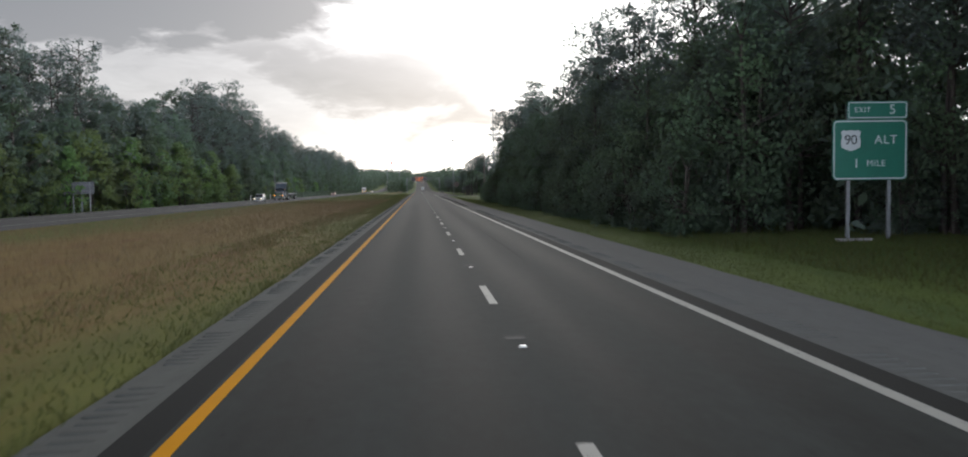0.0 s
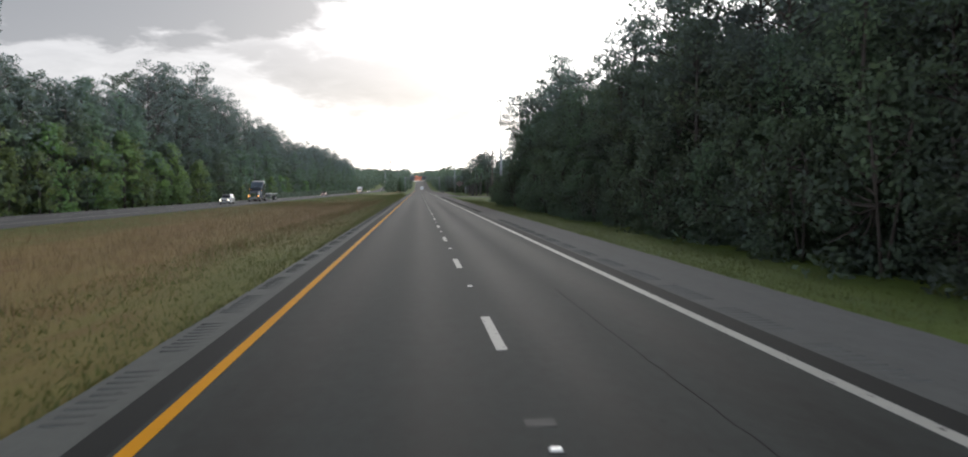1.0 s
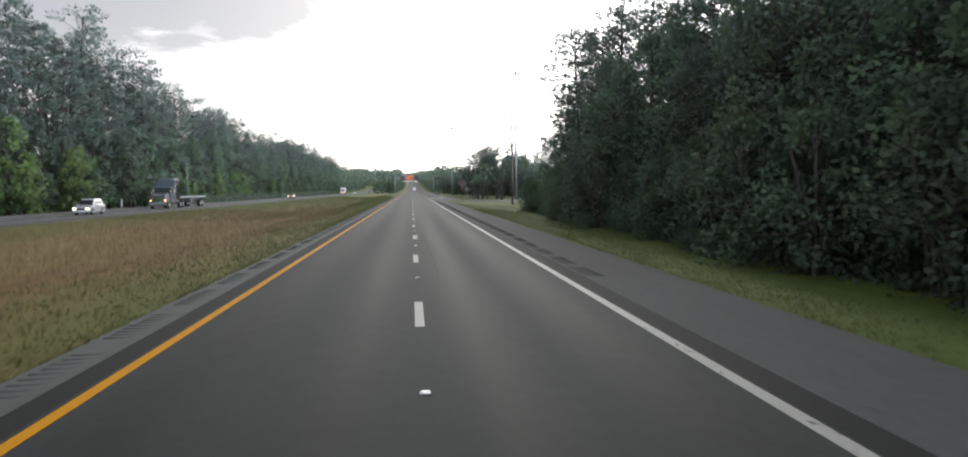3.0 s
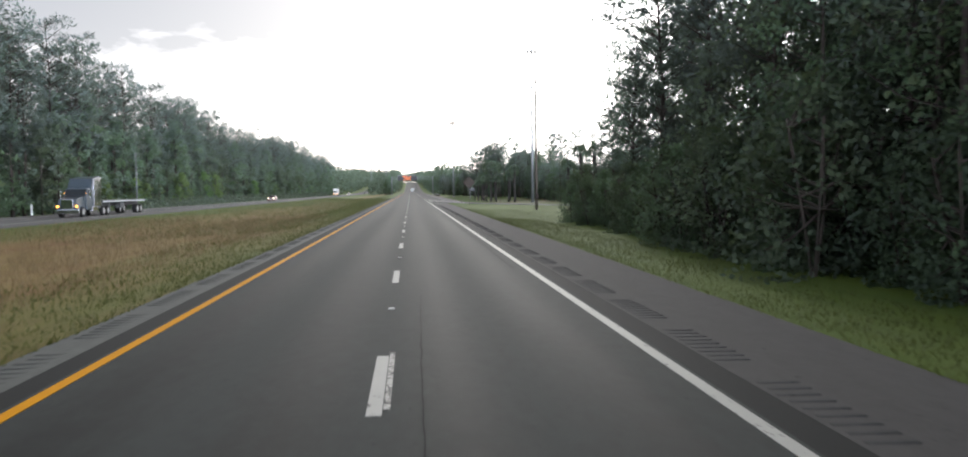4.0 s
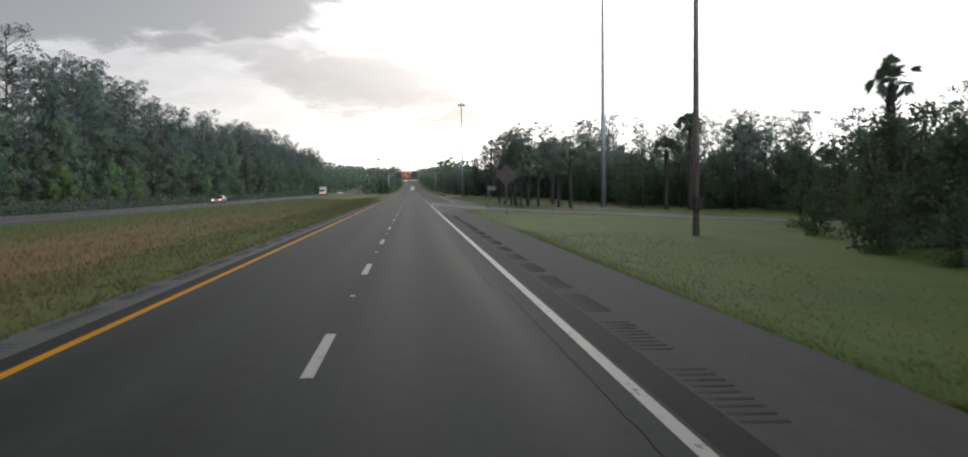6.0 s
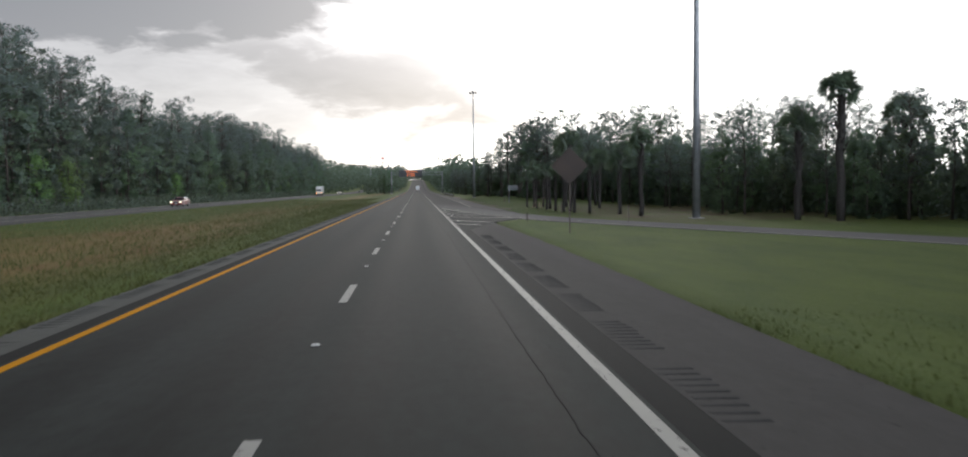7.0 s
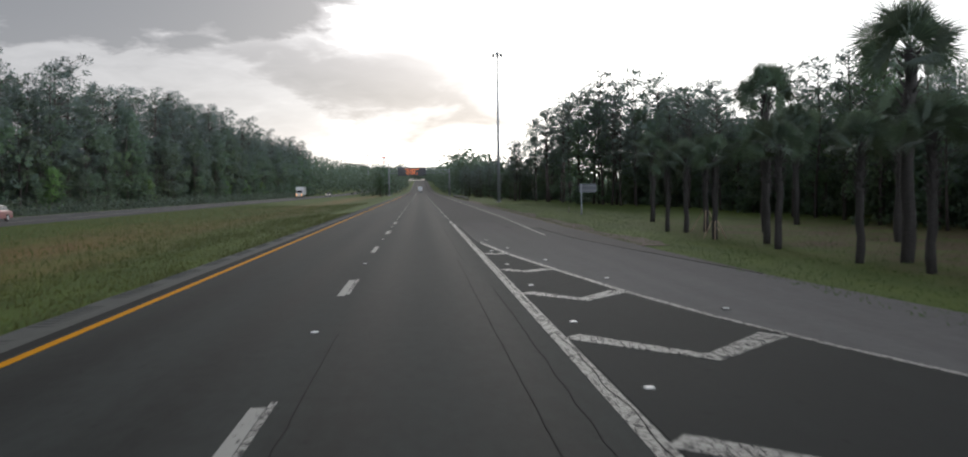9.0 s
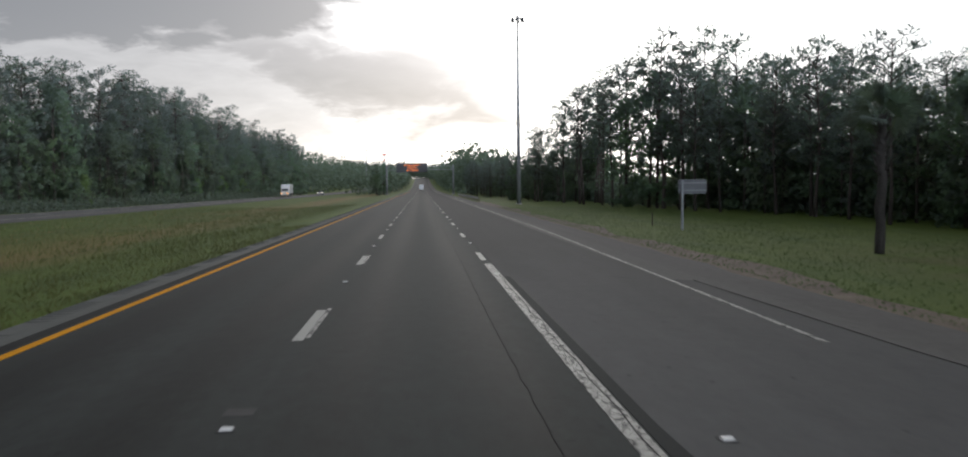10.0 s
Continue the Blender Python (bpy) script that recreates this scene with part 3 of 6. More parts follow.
tagged(strip("pavement_margin_right", (const(3.902), const(4.36)), span(-120, 243, 33), road_z, M_MARGIN), "dark fresh asphalt strip beside the white line", "pavement", kind="structure")
RIGHT_EDGE = lambda y: 6.9 + 0.08 * noise.noise(Vector((7, y * 0.35, 0))) - max(0, y - 226) * 0.02
shoulder_outer = tagged(strip("pavement_shoulder_outer", (const(4.362), RIGHT_EDGE), span(-120, 92, 0.8), road_z, M_SHOULDER_OUTER), "weathered pale grey outer shoulder", "shoulder", kind="structure")
shoulder_right = tagged(strip("pavement_shoulder_right", (const(4.362), RIGHT_EDGE), span(92.004, 246, 0.8), road_z, M_SHOULDER_OLD),
                        "weathered brown-grey outer shoulder with rumble bars", "shoulder", kind="structure")


def ramp_z(x):
    return interp(x, [(3.9, -FALL * 3.9), (6.9, -FALL * 6.9), (9.6, -0.288), (12, -0.292), (60, -0.296)])


def gore_z(x):
    return ramp_z(x) + 0.004


tagged(strip("pavement_gore", (const(3.904), lambda y: ramp_near(y) + 0.1 if y > 256 else interp(y, [(231, 3.95), (234.4, 4.16), (246.7, 6.95), (250.2, 8.1), (256, 9.75)])), span(231, 300, 1.5), gore_z, M_GORE, thick=0.1, cols=6),
       "dark asphalt gore between carriageway and ramp", "pavement", kind="structure")
tagged(strip("road_ramp", (ramp_near, ramp_far), span(150, 299.9, 2.0), ramp_z, M_RAMP, thick=0.16, cols=8), "pale worn asphalt entrance ramp", "road", kind="structure")
tagged(strip("road_merge_lane", (const(3.904), const(8.05)), [299.9, 340, 400, 480, 560] + LONG[19:], ramp_z, M_RAMP, cols=4), "grey asphalt merging lane", "road", kind="structure")
tagged(strip("pavement_shoulder_merge", (const(8.052), lambda y: 10.7 + 0.25 * noise.noise(Vector((3, y * 0.3, 0)))), span(299.9, 400, 1.0) + [480, 560] + LONG[19:], ramp_z, M_SANDY, thick=0.14, cols=4), "weathered grey shoulder of the merging lane", "shoulder", kind="structure")
tagged(strip("pavement_shoulder_taper", (lambda y: interp(y, [(272, ramp_far(272) - 0.06), (290, 9.0), (299, 8.75)]), lambda y: ramp_far(y) - 0.01), span(272, 299.8, 1.2), lambda x: ramp_z(x) + 0.016, M_SANDY, thick=0.03, cols=8),
       "sand-dusted pale shoulder at the end of the ramp", "shoulder", kind="structure")
tagged(strip("road_opposite", (lambda y: interp(y, [(200, -43.6), (280, -40.4)]), const(-29.6)), LONG, lambda x: -0.19, M_OPPOSITE, thick=0.15), "pale grey opposite carriageway beyond the median", "road", kind="structure")


M_DIRT = rough_material("bare_sandy_dirt", (0.085, 0.062, 0.042), (0.17, 0.135, 0.095), 25, 0.8, 0.95, 0.5, 0.02, world=True)
tagged(strip("ground_dirt", (lambda y: 10.4, lambda y: 12.1 + 0.9 * noise.noise(Vector((1, y * 0.12, 0))) + 0.35 * noise.noise(Vector((2, y * 0.7, 0)))), span(284, 420, 0.9), lambda x: ground_z(x, 0) + 0.012, M_DIRT, thick=0.05, cols=2),
       "bare sandy dirt along the edge of the shoulder", "dirt", kind="structure")


# painted lines
def line(name, x0, x1, ys, zfun, material, label="", parent=road):
    return strip(name, (x0, x1), ys, lambda x: zfun(x) + 0.006, material, parent, thick=0.005, label=label)


line("edge_line", const(-3.70), const(-3.53), span(-120, 700, 20), lambda x: M_LEFT_Z(x) if x < -3.6 else road_z(x), M_YELLOW, "yellow edge line")
line("edge_line", const(3.655), lambda y: interp(y, [(60, 3.86), (110, 3.83)]), span(-120, 236, 10), road_z, M_WHITE, "solid white edge line")
line("edge_line", const(3.65), const(3.87), span(236.2, 303.6, 3), gore_z, M_FLAKED, "flaked and cracked white gore line")
line("edge_line", lambda y: ramp_near(y) + 0.02, lambda y: ramp_near(y) + 0.2, span(250.5, 284, 1.5), lambda x: gore_z(x) + 0.002, M_FLAKED, "flaked white ramp line")
line("edge_line", lambda y: ramp_near(y) + 0.16, lambda y: ramp_near(y) + 0.3, span(206, 246, 1.5), lambda x: ramp_z(x) + 0.002, M_WHITE, "thin white ramp edge line")
line("edge_line", lambda y: interp(y, [(291, 7.85), (325, 8.5)]), lambda y: interp(y, [(291, 7.97), (325, 8.62)]), span(291, 700, 10), ramp_z, M_FLAKED, "thin white edge line")
for x in (-40.2, -33.4):
    line("edge_line", const(x), const(x + 0.15), span(-120, 700, 40), lambda x: -0.19, M_WHITE)

dash = line("lane_dash", const(-0.075), const(0.085), [-1.53, 1.53], lambda x: 0.0, M_WHITE)
worn = line("lane_dash", const(0.095), const(0.165), [-1.3, 1.75], lambda x: 0.0, M_FLAKED)
dash.matrix_basis = worn.matrix_basis = Matrix.Translation((0, -DASH * 3, 0))
for k in range(-2, 62):
    same_mesh("lane_dash", dash.data, road, Matrix.Translation((0, DASH * k, 0)))
    if k in (9, 21, 22, 24, 25):
        same_mesh("lane_dash", worn.data, road, Matrix.Translation((0, DASH * k, 0)))
for k in range(25, 50):
    same_mesh("lane_dash", dash.data, road, Matrix.Translation((3.74, DASH * k + 1.5, -FALL * 3.74)))
for x in (-37.3,):
    for k in range(0, 45):
        same_mesh("lane_dash", dash.data, road, Matrix.Translation((x, DASH * k + 4, -0.19)))

# ---- trees ----


def pine_mesh(seed, height, crown_from, spread, clumps, per, needle, thickness, bare=0.0):
    """A southern pine: bare trunk, limbs that rise at the tips, rounded tufts of needles with gaps between."""
    rng = np.random.default_rng(seed)
    tv, tf = [], []
    lean = rng.normal(0, 0.02, 2)
    pts, rad = [], []
    for i in range(8):
        h = height * i / 7
        pts.append((lean[0] * h + 0.12 * math.sin(h * 0.5 + seed), lean[1] * h + 0.12 * math.cos(h * 0.4), h - (0.3 if i == 0 else 0)))
        rad.append(thickness * (1.25 if i == 0 else 1) * (1 - 0.85 * i / 7))
    tube_data(pts, rad, 7, tv, tf)
    cs, outs = [], []
    for c in range(clumps):
        u = (c + rng.uniform(0, 1)) / clumps
        h = height * (crown_from + (1.0 - crown_from) * u)
        prof = math.sin(math.pi * min(1.0, 0.18 + 0.71 * u)) ** 0.7 * (1.0 if u > 0.25 else 0.55 + 1.8 * u)
        a = c * 2.4 + rng.normal(0, 0.5)
        r = spread * prof * rng.uniform(0.35, 1.05)
        k = h / height * 7
        i0 = min(6, int(k))
        base = Vector(pts[i0]).lerp(Vector(pts[i0 + 1]), k - i0)
        tip = base + Vector((math.cos(a) * r, math.sin(a) * r, 0.28 * r + rng.uniform(-0.2, 0.5)))
        mid = base.lerp(tip, 0.5) + Vector((0, 0, -0.12 * r))
        base.z -= 0.25 * r
        tube_data([base, mid, tip], [0.05 * thickness / 0.2 + 0.012, 0.035, 0.012], 3, tv, tf, False)
        size = rng.uniform(0.55, 1.0) * (0.55 + 0.16 * spread)
        g = rng.normal(size=(per, 3))
        g /= np.linalg.norm(g, axis=1)[:, None]
        g = g * rng.uniform(0.25, 1.0, (per, 1)) ** 0.6 * size * np.array([1.0, 1.0, 0.62])
        cs.append(np.array(tip) + g)
        outs.append(g / (np.linalg.norm(g, axis=1)[:, None] + 1e-6) + np.array([0, 0, 0.4]))
    v, f = leaf_cards(rng, np.concatenate(cs), needle, needle * 0.34, np.concatenate(outs))
    return (tv, tf), (v, f)


def broad_mesh(seed, height, crown_from, spread, clumps, per, leaf, thickness, multi=1):
    """A broad-leaved tree or tall shrub: forking limbs and a crown of many leaf clumps, ragged, down to the ground for shrubs."""
    rng = np.random.default_rng(seed)
    tv, tf = [], []
    cs, outs = [], []
    top = height * 0.8
    stems = []
    for s in range(multi):
        a = 6.28 * s / multi + rng.uniform(0, 1)
        lean = 0.22 * (multi > 1)
        p = [(0, 0, -0.3), (math.cos(a) * lean * height * 0.3, math.sin(a) * lean * height * 0.3, height * 0.35), (math.cos(a) * lean * height * 0.7 + rng.normal(0, 0.2), math.sin(a) * lean * height * 0.7, top)]
        tube_data(p, [thickness / math.sqrt(multi), thickness * 0.7 / math.sqrt(multi), 0.04], 6, tv, tf)
        stems.append(p)
    for c in range(clumps):
        u = rng.uniform(0, 1)
        h = height * (crown_from + (0.97 - crown_from) * u)
        prof = (1 - abs(2 * u - 0.75) ** 2.2 * 0.62) if u > 0.1 else 0.85
        a = rng.uniform(0, 6.283)
        lump = 0.72 + 0.38 * math.sin(3 * a + seed) * math.sin(2.2 * h / spread + seed * 1.7)
        r = spread * max(0.12, prof) * lump * rng.uniform(0.3, 1.0) ** 0.55
        tip = Vector((math.cos(a) * r, math.sin(a) * r, h))
        p = stems[c % multi]
        if c % 2 == 0:
            base = Vector(p[1]).lerp(Vector(p[2]), max(0, min(0.9, (h - r * 0.6 - p[1][2]) / (top - p[1][2]))))
            if base.z < tip.z + 1:
                tube_data([base, base.lerp(tip, 0.55) + Vector((0, 0, -0.1 * r)), tip], [0.05, 0.03, 0.012], 3, tv, tf, False)
        size = rng.uniform(0.6, 1.15) * (0.35 + 0.20 * spread)
        g = rng.normal(size=(per, 3))
        g /= np.linalg.norm(g, axis=1)[:, None]
        g = g * rng.uniform(0.2, 1.0, (per, 1)) ** 0.5 * size * np.array([1.0, 1.0, 0.72])
        q = np.array(tip) + g
        q[:, 2] = np.maximum(q[:, 2], 0.05)
        cs.append(q)
        outs.append(g / (np.linalg.norm(g, axis=1)[:, None] + 1e-6) * 0.7)
    v, f = leaf_cards(rng, np.concatenate(cs), leaf, leaf * 0.6, np.concatenate(outs), 0.25)
    return (tv, tf), (v, f)


def tree_proto(name, trunk, crown, leaf_mat, bark, label, group):
    e = thing(name, Matrix.Translation((0, 0, -500)), label, "bush" if "shrub" in name else "tree", group)
    mesh_object("trunk", trunk[0], trunk[1], bark, e, smooth=True)
    fast_mesh("crown", crown[0], crown[1], leaf_mat, e)
    return e


class Stand:
    """Trees of one kind: prototypes that stand themselves where they are first needed, then copies."""

    def __init__(self, protos):
        self.protos, self.used, self.rng = protos, [False] * len(protos), random.Random(len(protos) * 7 + 3)

    def plant(self, x, y, scale=1.0, which=None):
        i = self.rng.randrange(len(self.protos)) if which is None else which
        s = scale * self.rng.uniform(0.92, 1.08)
        m = Matrix.Translation((x, y, ground_z(x, y) - 0.03)) @ Matrix.Rotation(self.rng.uniform(0, 6.28), 4, "Z") @ Matrix.Diagonal((s, s, s, 1))
        if self.used[i]:
            ob = copy_thing(self.protos[i], Matrix.Identity(4))
            ob.matrix_basis = m
        else:
            ob, self.used[i] = self.protos[i], True
            ob.matrix_basis = m
        return ob


def pines(n, seed, group, label, name="pine_tree", **kw):
    out = []
    for i in range(n):
        t, c = pine_mesh(seed + i, **kw)
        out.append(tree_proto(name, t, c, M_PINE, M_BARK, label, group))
    return Stand(out)


def broads(n, seed, group, label, material, name="broadleaf_tree", **kw):
    out = []
    for i in range(n):
        t, c = broad_mesh(seed + i, **kw)
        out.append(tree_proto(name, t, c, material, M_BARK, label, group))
    return Stand(out)


rnd = random.Random(11)

# woods beyond the opposite carriageway
left_pines = pines(6, 100, "pines beyond the opposite carriageway", "tall dark pine with a rounded clumped crown in the roadside woods",
                   height=24.0, crown_from=0.34, spread=4.7, clumps=58, per=46, needle=0.44, thickness=0.24)
left_broads = broads(5, 200, "trees at the wood's edge", "dark green broadleaf tree at the edge of the woods", M_BROAD, name="oak_tree",
                     height=16.5, crown_from=0.08, spread=4.0, clumps=60, per=26, leaf=0.54, thickness=0.2)
left_light = broads(4, 300, "young trees along the opposite verge", "light green young broadleaf tree beside the opposite verge", M_LIGHT, name="young_tree",
                    height=8.0, crown_from=0.05, spread=2.6, clumps=55, per=24, leaf=0.42, thickness=0.12)
back_row = []
y = 36.0
while y < 660:
    tall = interp(y, [(40, 0.98), (85, 1.0), (106, 0.93), (122, 0.86), (135, 0.80), (158, 0.77), (172, 0.94), (184, 1.02), (196, 1.08), (240, 1.04), (300, 0.92), (330, 0.90), (360, 0.80), (400, 0.82), (440, 0.93), (600, 0.85)])
    left_pines.plant(-51.5 + rnd.uniform(-1.8, 1.8), y, tall * rnd.uniform(0.88, 1.1))
    back_row.append((-58 + rnd.uniform(-2.5, 2.5), y + 2.5, tall * rnd.uniform(0.9, 1.08)))
    y += rnd.uniform(3.6, 5.6)


def merged_pines(places, seed, **kw):
    """A back row seen only over the crowns in front: one object for all its crowns, one for its trunks."""
    kinds = [pine_mesh(seed + i, **kw) for i in range(4)]
    cv, cf, tv, tf = [], [], [], []
    n = 0
    rr = random.Random(seed)
    for x, y, s in places:
        (t0, t1), (c0, c1) = rr.choice(kinds)
        a = rr.uniform(0, 6.28)
        rot = np.array([[math.cos(a), -math.sin(a), 0], [math.sin(a), math.cos(a), 0], [0, 0, 1]]) * s
        at = np.array([x, y, ground_z(x, y)])
        cv.append(c0 @ rot.T + at)
        cf.append(c1 + n)
        n += len(c0)
        m = len(tv)
        tv.extend(map(tuple, np.array(t0) @ rot.T + at))
        tf.extend(tuple(i + m for i in q) for q in t1)
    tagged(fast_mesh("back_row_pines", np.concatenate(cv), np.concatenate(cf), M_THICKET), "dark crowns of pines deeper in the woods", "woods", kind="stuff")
    tagged(mesh_object("back_row_trunks", tv, tf, M_BARK), "trunks of pines deeper in the woods", "woods", kind="stuff")


merged_pines(back_row, 150, height=24.0, crown_from=0.36, spread=3.6, clumps=44, per=28, needle=0.66, thickness=0.24)
y = 36.0
while y < 660:
    left_broads.plant(-49.6 + rnd.uniform(-1.2, 1.2), y, rnd.uniform(0.7, 1.12))
    y += rnd.uniform(4.2, 6.5)
y = 38.0
while y < 560:
    p = noise.noise(Vector((y * 0.05, 3.3, 0)))
    if p > -0.15 or y < 120:
        if y < 128 or rnd.random() < interp(y, [(128, 0.85), (215, 0.7), (225, 0.3), (300, 0.3), (310, 0.12)]):
            left_light.plant(-47.3 + rnd.uniform(-0.7, 0.7), y, rnd.uniform(0.65, 1.2) * (1.3 if y < 215 else 0.8))
        else:
            left_broads.plant(-46.6 + rnd.uniform(-0.7, 0.7), y, rnd.uniform(0.22, 0.46))
    y += rnd.uniform(3.5, 6.5)


def understory(name, x0, x1, y0, y1, top, n, leaf, seed, label, material=M_THICKET):
    """Thicket of leaves in the shade below the crowns."""
    rng = np.random.default_rng(seed)
    c = np.stack([rng.uniform(x0, x1, n), rng.uniform(y0, y1, n), rng.uniform(0, 1, n) ** 1.3 * top], axis=1)
    c[:, 2] *= 0.75 + 0.35 * np.sin(c[:, 1] * 0.35 + seed) * np.sin(c[:, 1] * 0.13)
    c[:, 2] += -0.5
    v, f = leaf_cards(rng, c, leaf, leaf * 0.6)
    return tagged(fast_mesh(name, v, f, material), label, "undergrowth", kind="stuff")


understory("undergrowth", -61, -51, 30, 680, 15.0, 46000, 0.95, 5, "dense dark undergrowth below the pines")

understory("roadside_thicket", -46.5, -42.6, 244, 560, 2.2, 15000, 0.42, 12, "low dark thicket along the edge of the opposite carriageway")
understory("undergrowth", -76, -62, 30, 700, 15.0, 26000, 1.5, 7, "dense dark undergrowth deep in the woods")

median_trees = broads(2, 330, "trees in the median", "dark bushy tree standing alone in the median", M_BROAD, name="median_tree",
                      height=10.5, crown_from=0.06, spread=2.7, clumps=60, per=26, leaf=0.5, thickness=0.18)
median_trees.plant(-12.6, 556, 1.0, 0)
median_trees.plant(-11.0, 572, 0.95, 1)

# woods close to the outer shoulder
near_shrubs = broads(5, 400, "shrubs along the outer shoulder", "dense green roadside shrub leaning over the verge", M_BROAD, name="roadside_shrub",
                     height=4.6, crown_from=0.0, spread=2.1, clumps=60, per=42, leaf=0.178, thickness=0.09, multi=3)
near_broads = broads(5, 500, "broadleaf trees by the outer shoulder", "dark green broadleaf tree in the woods by the shoulder", M_BROAD,
                     height=11.0, crown_from=0.06, spread=3.3, clumps=90, per=50, leaf=0.198, thickness=0.17)
near_pines = pines(5, 600, "pines by the outer shoulder", "tall pine with open tufted crown by the shoulder", "loblolly_pine",
                   height=17.5, crown_from=0.45, spread=3.2, clumps=56, per=52, needle=0.36, thickness=0.2)
edge_pines = pines(4, 650, "pines at the end of the roadside woods", "tall pine with dense fine needles at the end of the woods", "loblolly_pine",
                   height=17.5, crown_from=0.26, spread=3.7, clumps=84, per=66, needle=0.36, thickness=0.19)
y = 24.0
while y < 165:
    k = 1.0 if y < 138 else 0.68
    near_shrubs.plant(11.7 + rnd.uniform(-0.5, 0.8) + (y > 138) * 0.9, y, k * rnd.uniform(0.7, 1.15))
    near_shrubs.plant(14.2 + rnd.uniform(-0.8, 0.8), y + 1.2, k * rnd.uniform(0.9, 1.25))
    y += rnd.uniform(2.0, 3.0)
y = -14.0
while y < 145:
    x = 15.0 + rnd.uniform(-0.8, 1.2)
    if y < 25:
        x = 27.0 if y < 21.5 else 24.2
        near_shrubs.plant(x - 2.0 + rnd.uniform(-0.5, 0.5), y, rnd.uniform(0.8, 1.2))
        near_shrubs.plant(x - 1.6 + rnd.uniform(-0.5, 0.5), y + 1.9, rnd.uniform(0.8, 1.2))
    near_broads.plant(x, y, rnd.uniform(0.85, 1.15) * (1.0 if y < 136 else 0.72))
    if y < 28:
        near_broads.plant(x + 1.5, y + 1.8, rnd.uniform(1.1, 1.35))
        near_broads.plant(x + 6.5, y + 0.5, rnd.uniform(1.2, 1.4))
    near_broads.plant(x + 4.2 + rnd.uniform(-1, 1), y + 2, rnd.uniform(0.95, 1.25))
    if y < 34:
        near_broads.plant(x + 9 + rnd.uniform(-1, 1), y + 1, rnd.uniform(1.1, 1.35))
    y += rnd.uniform(3.0, 4.2)
y = -10.0
while y < 150:
    near_pines.plant((18.0 if y > 26 else 25.0) + rnd.uniform(-2.2, 2.6), y, rnd.uniform(0.85, 1.12))
    near_pines.plant(26.5 + rnd.uniform(-1.5, 1.5), y + 2, rnd.uniform(0.85, 1.0))
    y += rnd.uniform(4.5, 7.5)
for x, y, sc in ((18.9, 155.9, 1.02), (16.0, 151.5, 0.95), (21.0, 150.0, 1.05), (16.5, 160.5, 0.8), (22.0, 162.0, 0.95), (24.0, 168.0, 0.9), (26.4, 178.5, 0.85), (19.2, 170.6, 0.66), (18.2, 173.4, 0.52), (21.5, 175.0, 0.7)):
    edge_pines.plant(x, y, sc)
for x, y, s in ((14.5, 168, 0.62), (16.6, 171, 0.72), (18.5, 166, 0.85), (20.5, 172, 0.95), (18.6, 177, 0.7), (22.5, 179, 0.95), (25.5, 186, 1.1), (28.5, 193, 1.15), (31, 200, 1.15), (19.6, 190.5, 1.15), (22.2, 190.0, 1.2), (24.2, 195.5, 1.2), (26.8, 201.0, 1.2), (17.5, 183, 0.5), (19.5, 183, 0.7), (18.0, 188, 0.55), (22.0, 190, 0.8), (24.5, 196, 0.75), (21.0, 199, 0.5), (27.0, 205, 0.85), (24.0, 207, 0.6), (30.0, 214, 0.8), (33.0, 222, 0.9)):
    near_shrubs.plant(x, y, s)
understory("undergrowth", 31, 42, -20, 120, 10.0, 9000, 1.3, 9, "dense dark undergrowth deep in the roadside woods")
understory("undergrowth", 20, 30, 22, 150, 12.5, 16000, 0.7, 6, "dense dark undergrowth behind the roadside trees")

# woods behind the ramp
ramp_pines = pines(6, 700, "pines behind the ramp", "slender pine with tufted crown behind the ramp", "slash_pine",
                   height=15.0, crown_from=0.30, spread=3.0, clumps=40, per=36, needle=0.42, thickness=0.17)
bare_pines = pines(4, 750, "bare-trunked pines behind the ramp", "pine with a bare trunk and airy tufted crown", "slash_pine",
                   height=15.0, crown_from=0.40, spread=2.7, clumps=27, per=30, needle=0.42, thickness=0.15)
ramp_broads = broads(4, 800, "trees behind the ramp", "dark broadleaf tree behind the ramp", M_BROAD, name="hardwood_tree",
                     height=12.0, crown_from=0.04, spread=3.6, clumps=50, per=25, leaf=0.51, thickness=0.16)

y = 32.0
while y < 152:
    ramp_broads.plant(25.0 + rnd.uniform(-1.5, 1.5), y, rnd.uniform(1.1, 1.35))
    ramp_broads.plant(29.5 + rnd.uniform(-1.5, 1.5), y + 2.0, rnd.uniform(1.15, 1.4))
    y += rnd.uniform(3.6, 5.0)


def wood_front(y):
    return interp(y, [(150, 46), (190, 40), (215, 38), (235, 33), (260, 27), (300, 28), (340, 29), (380, 24), (420, 18), (480, 16), (660, 15.5)])


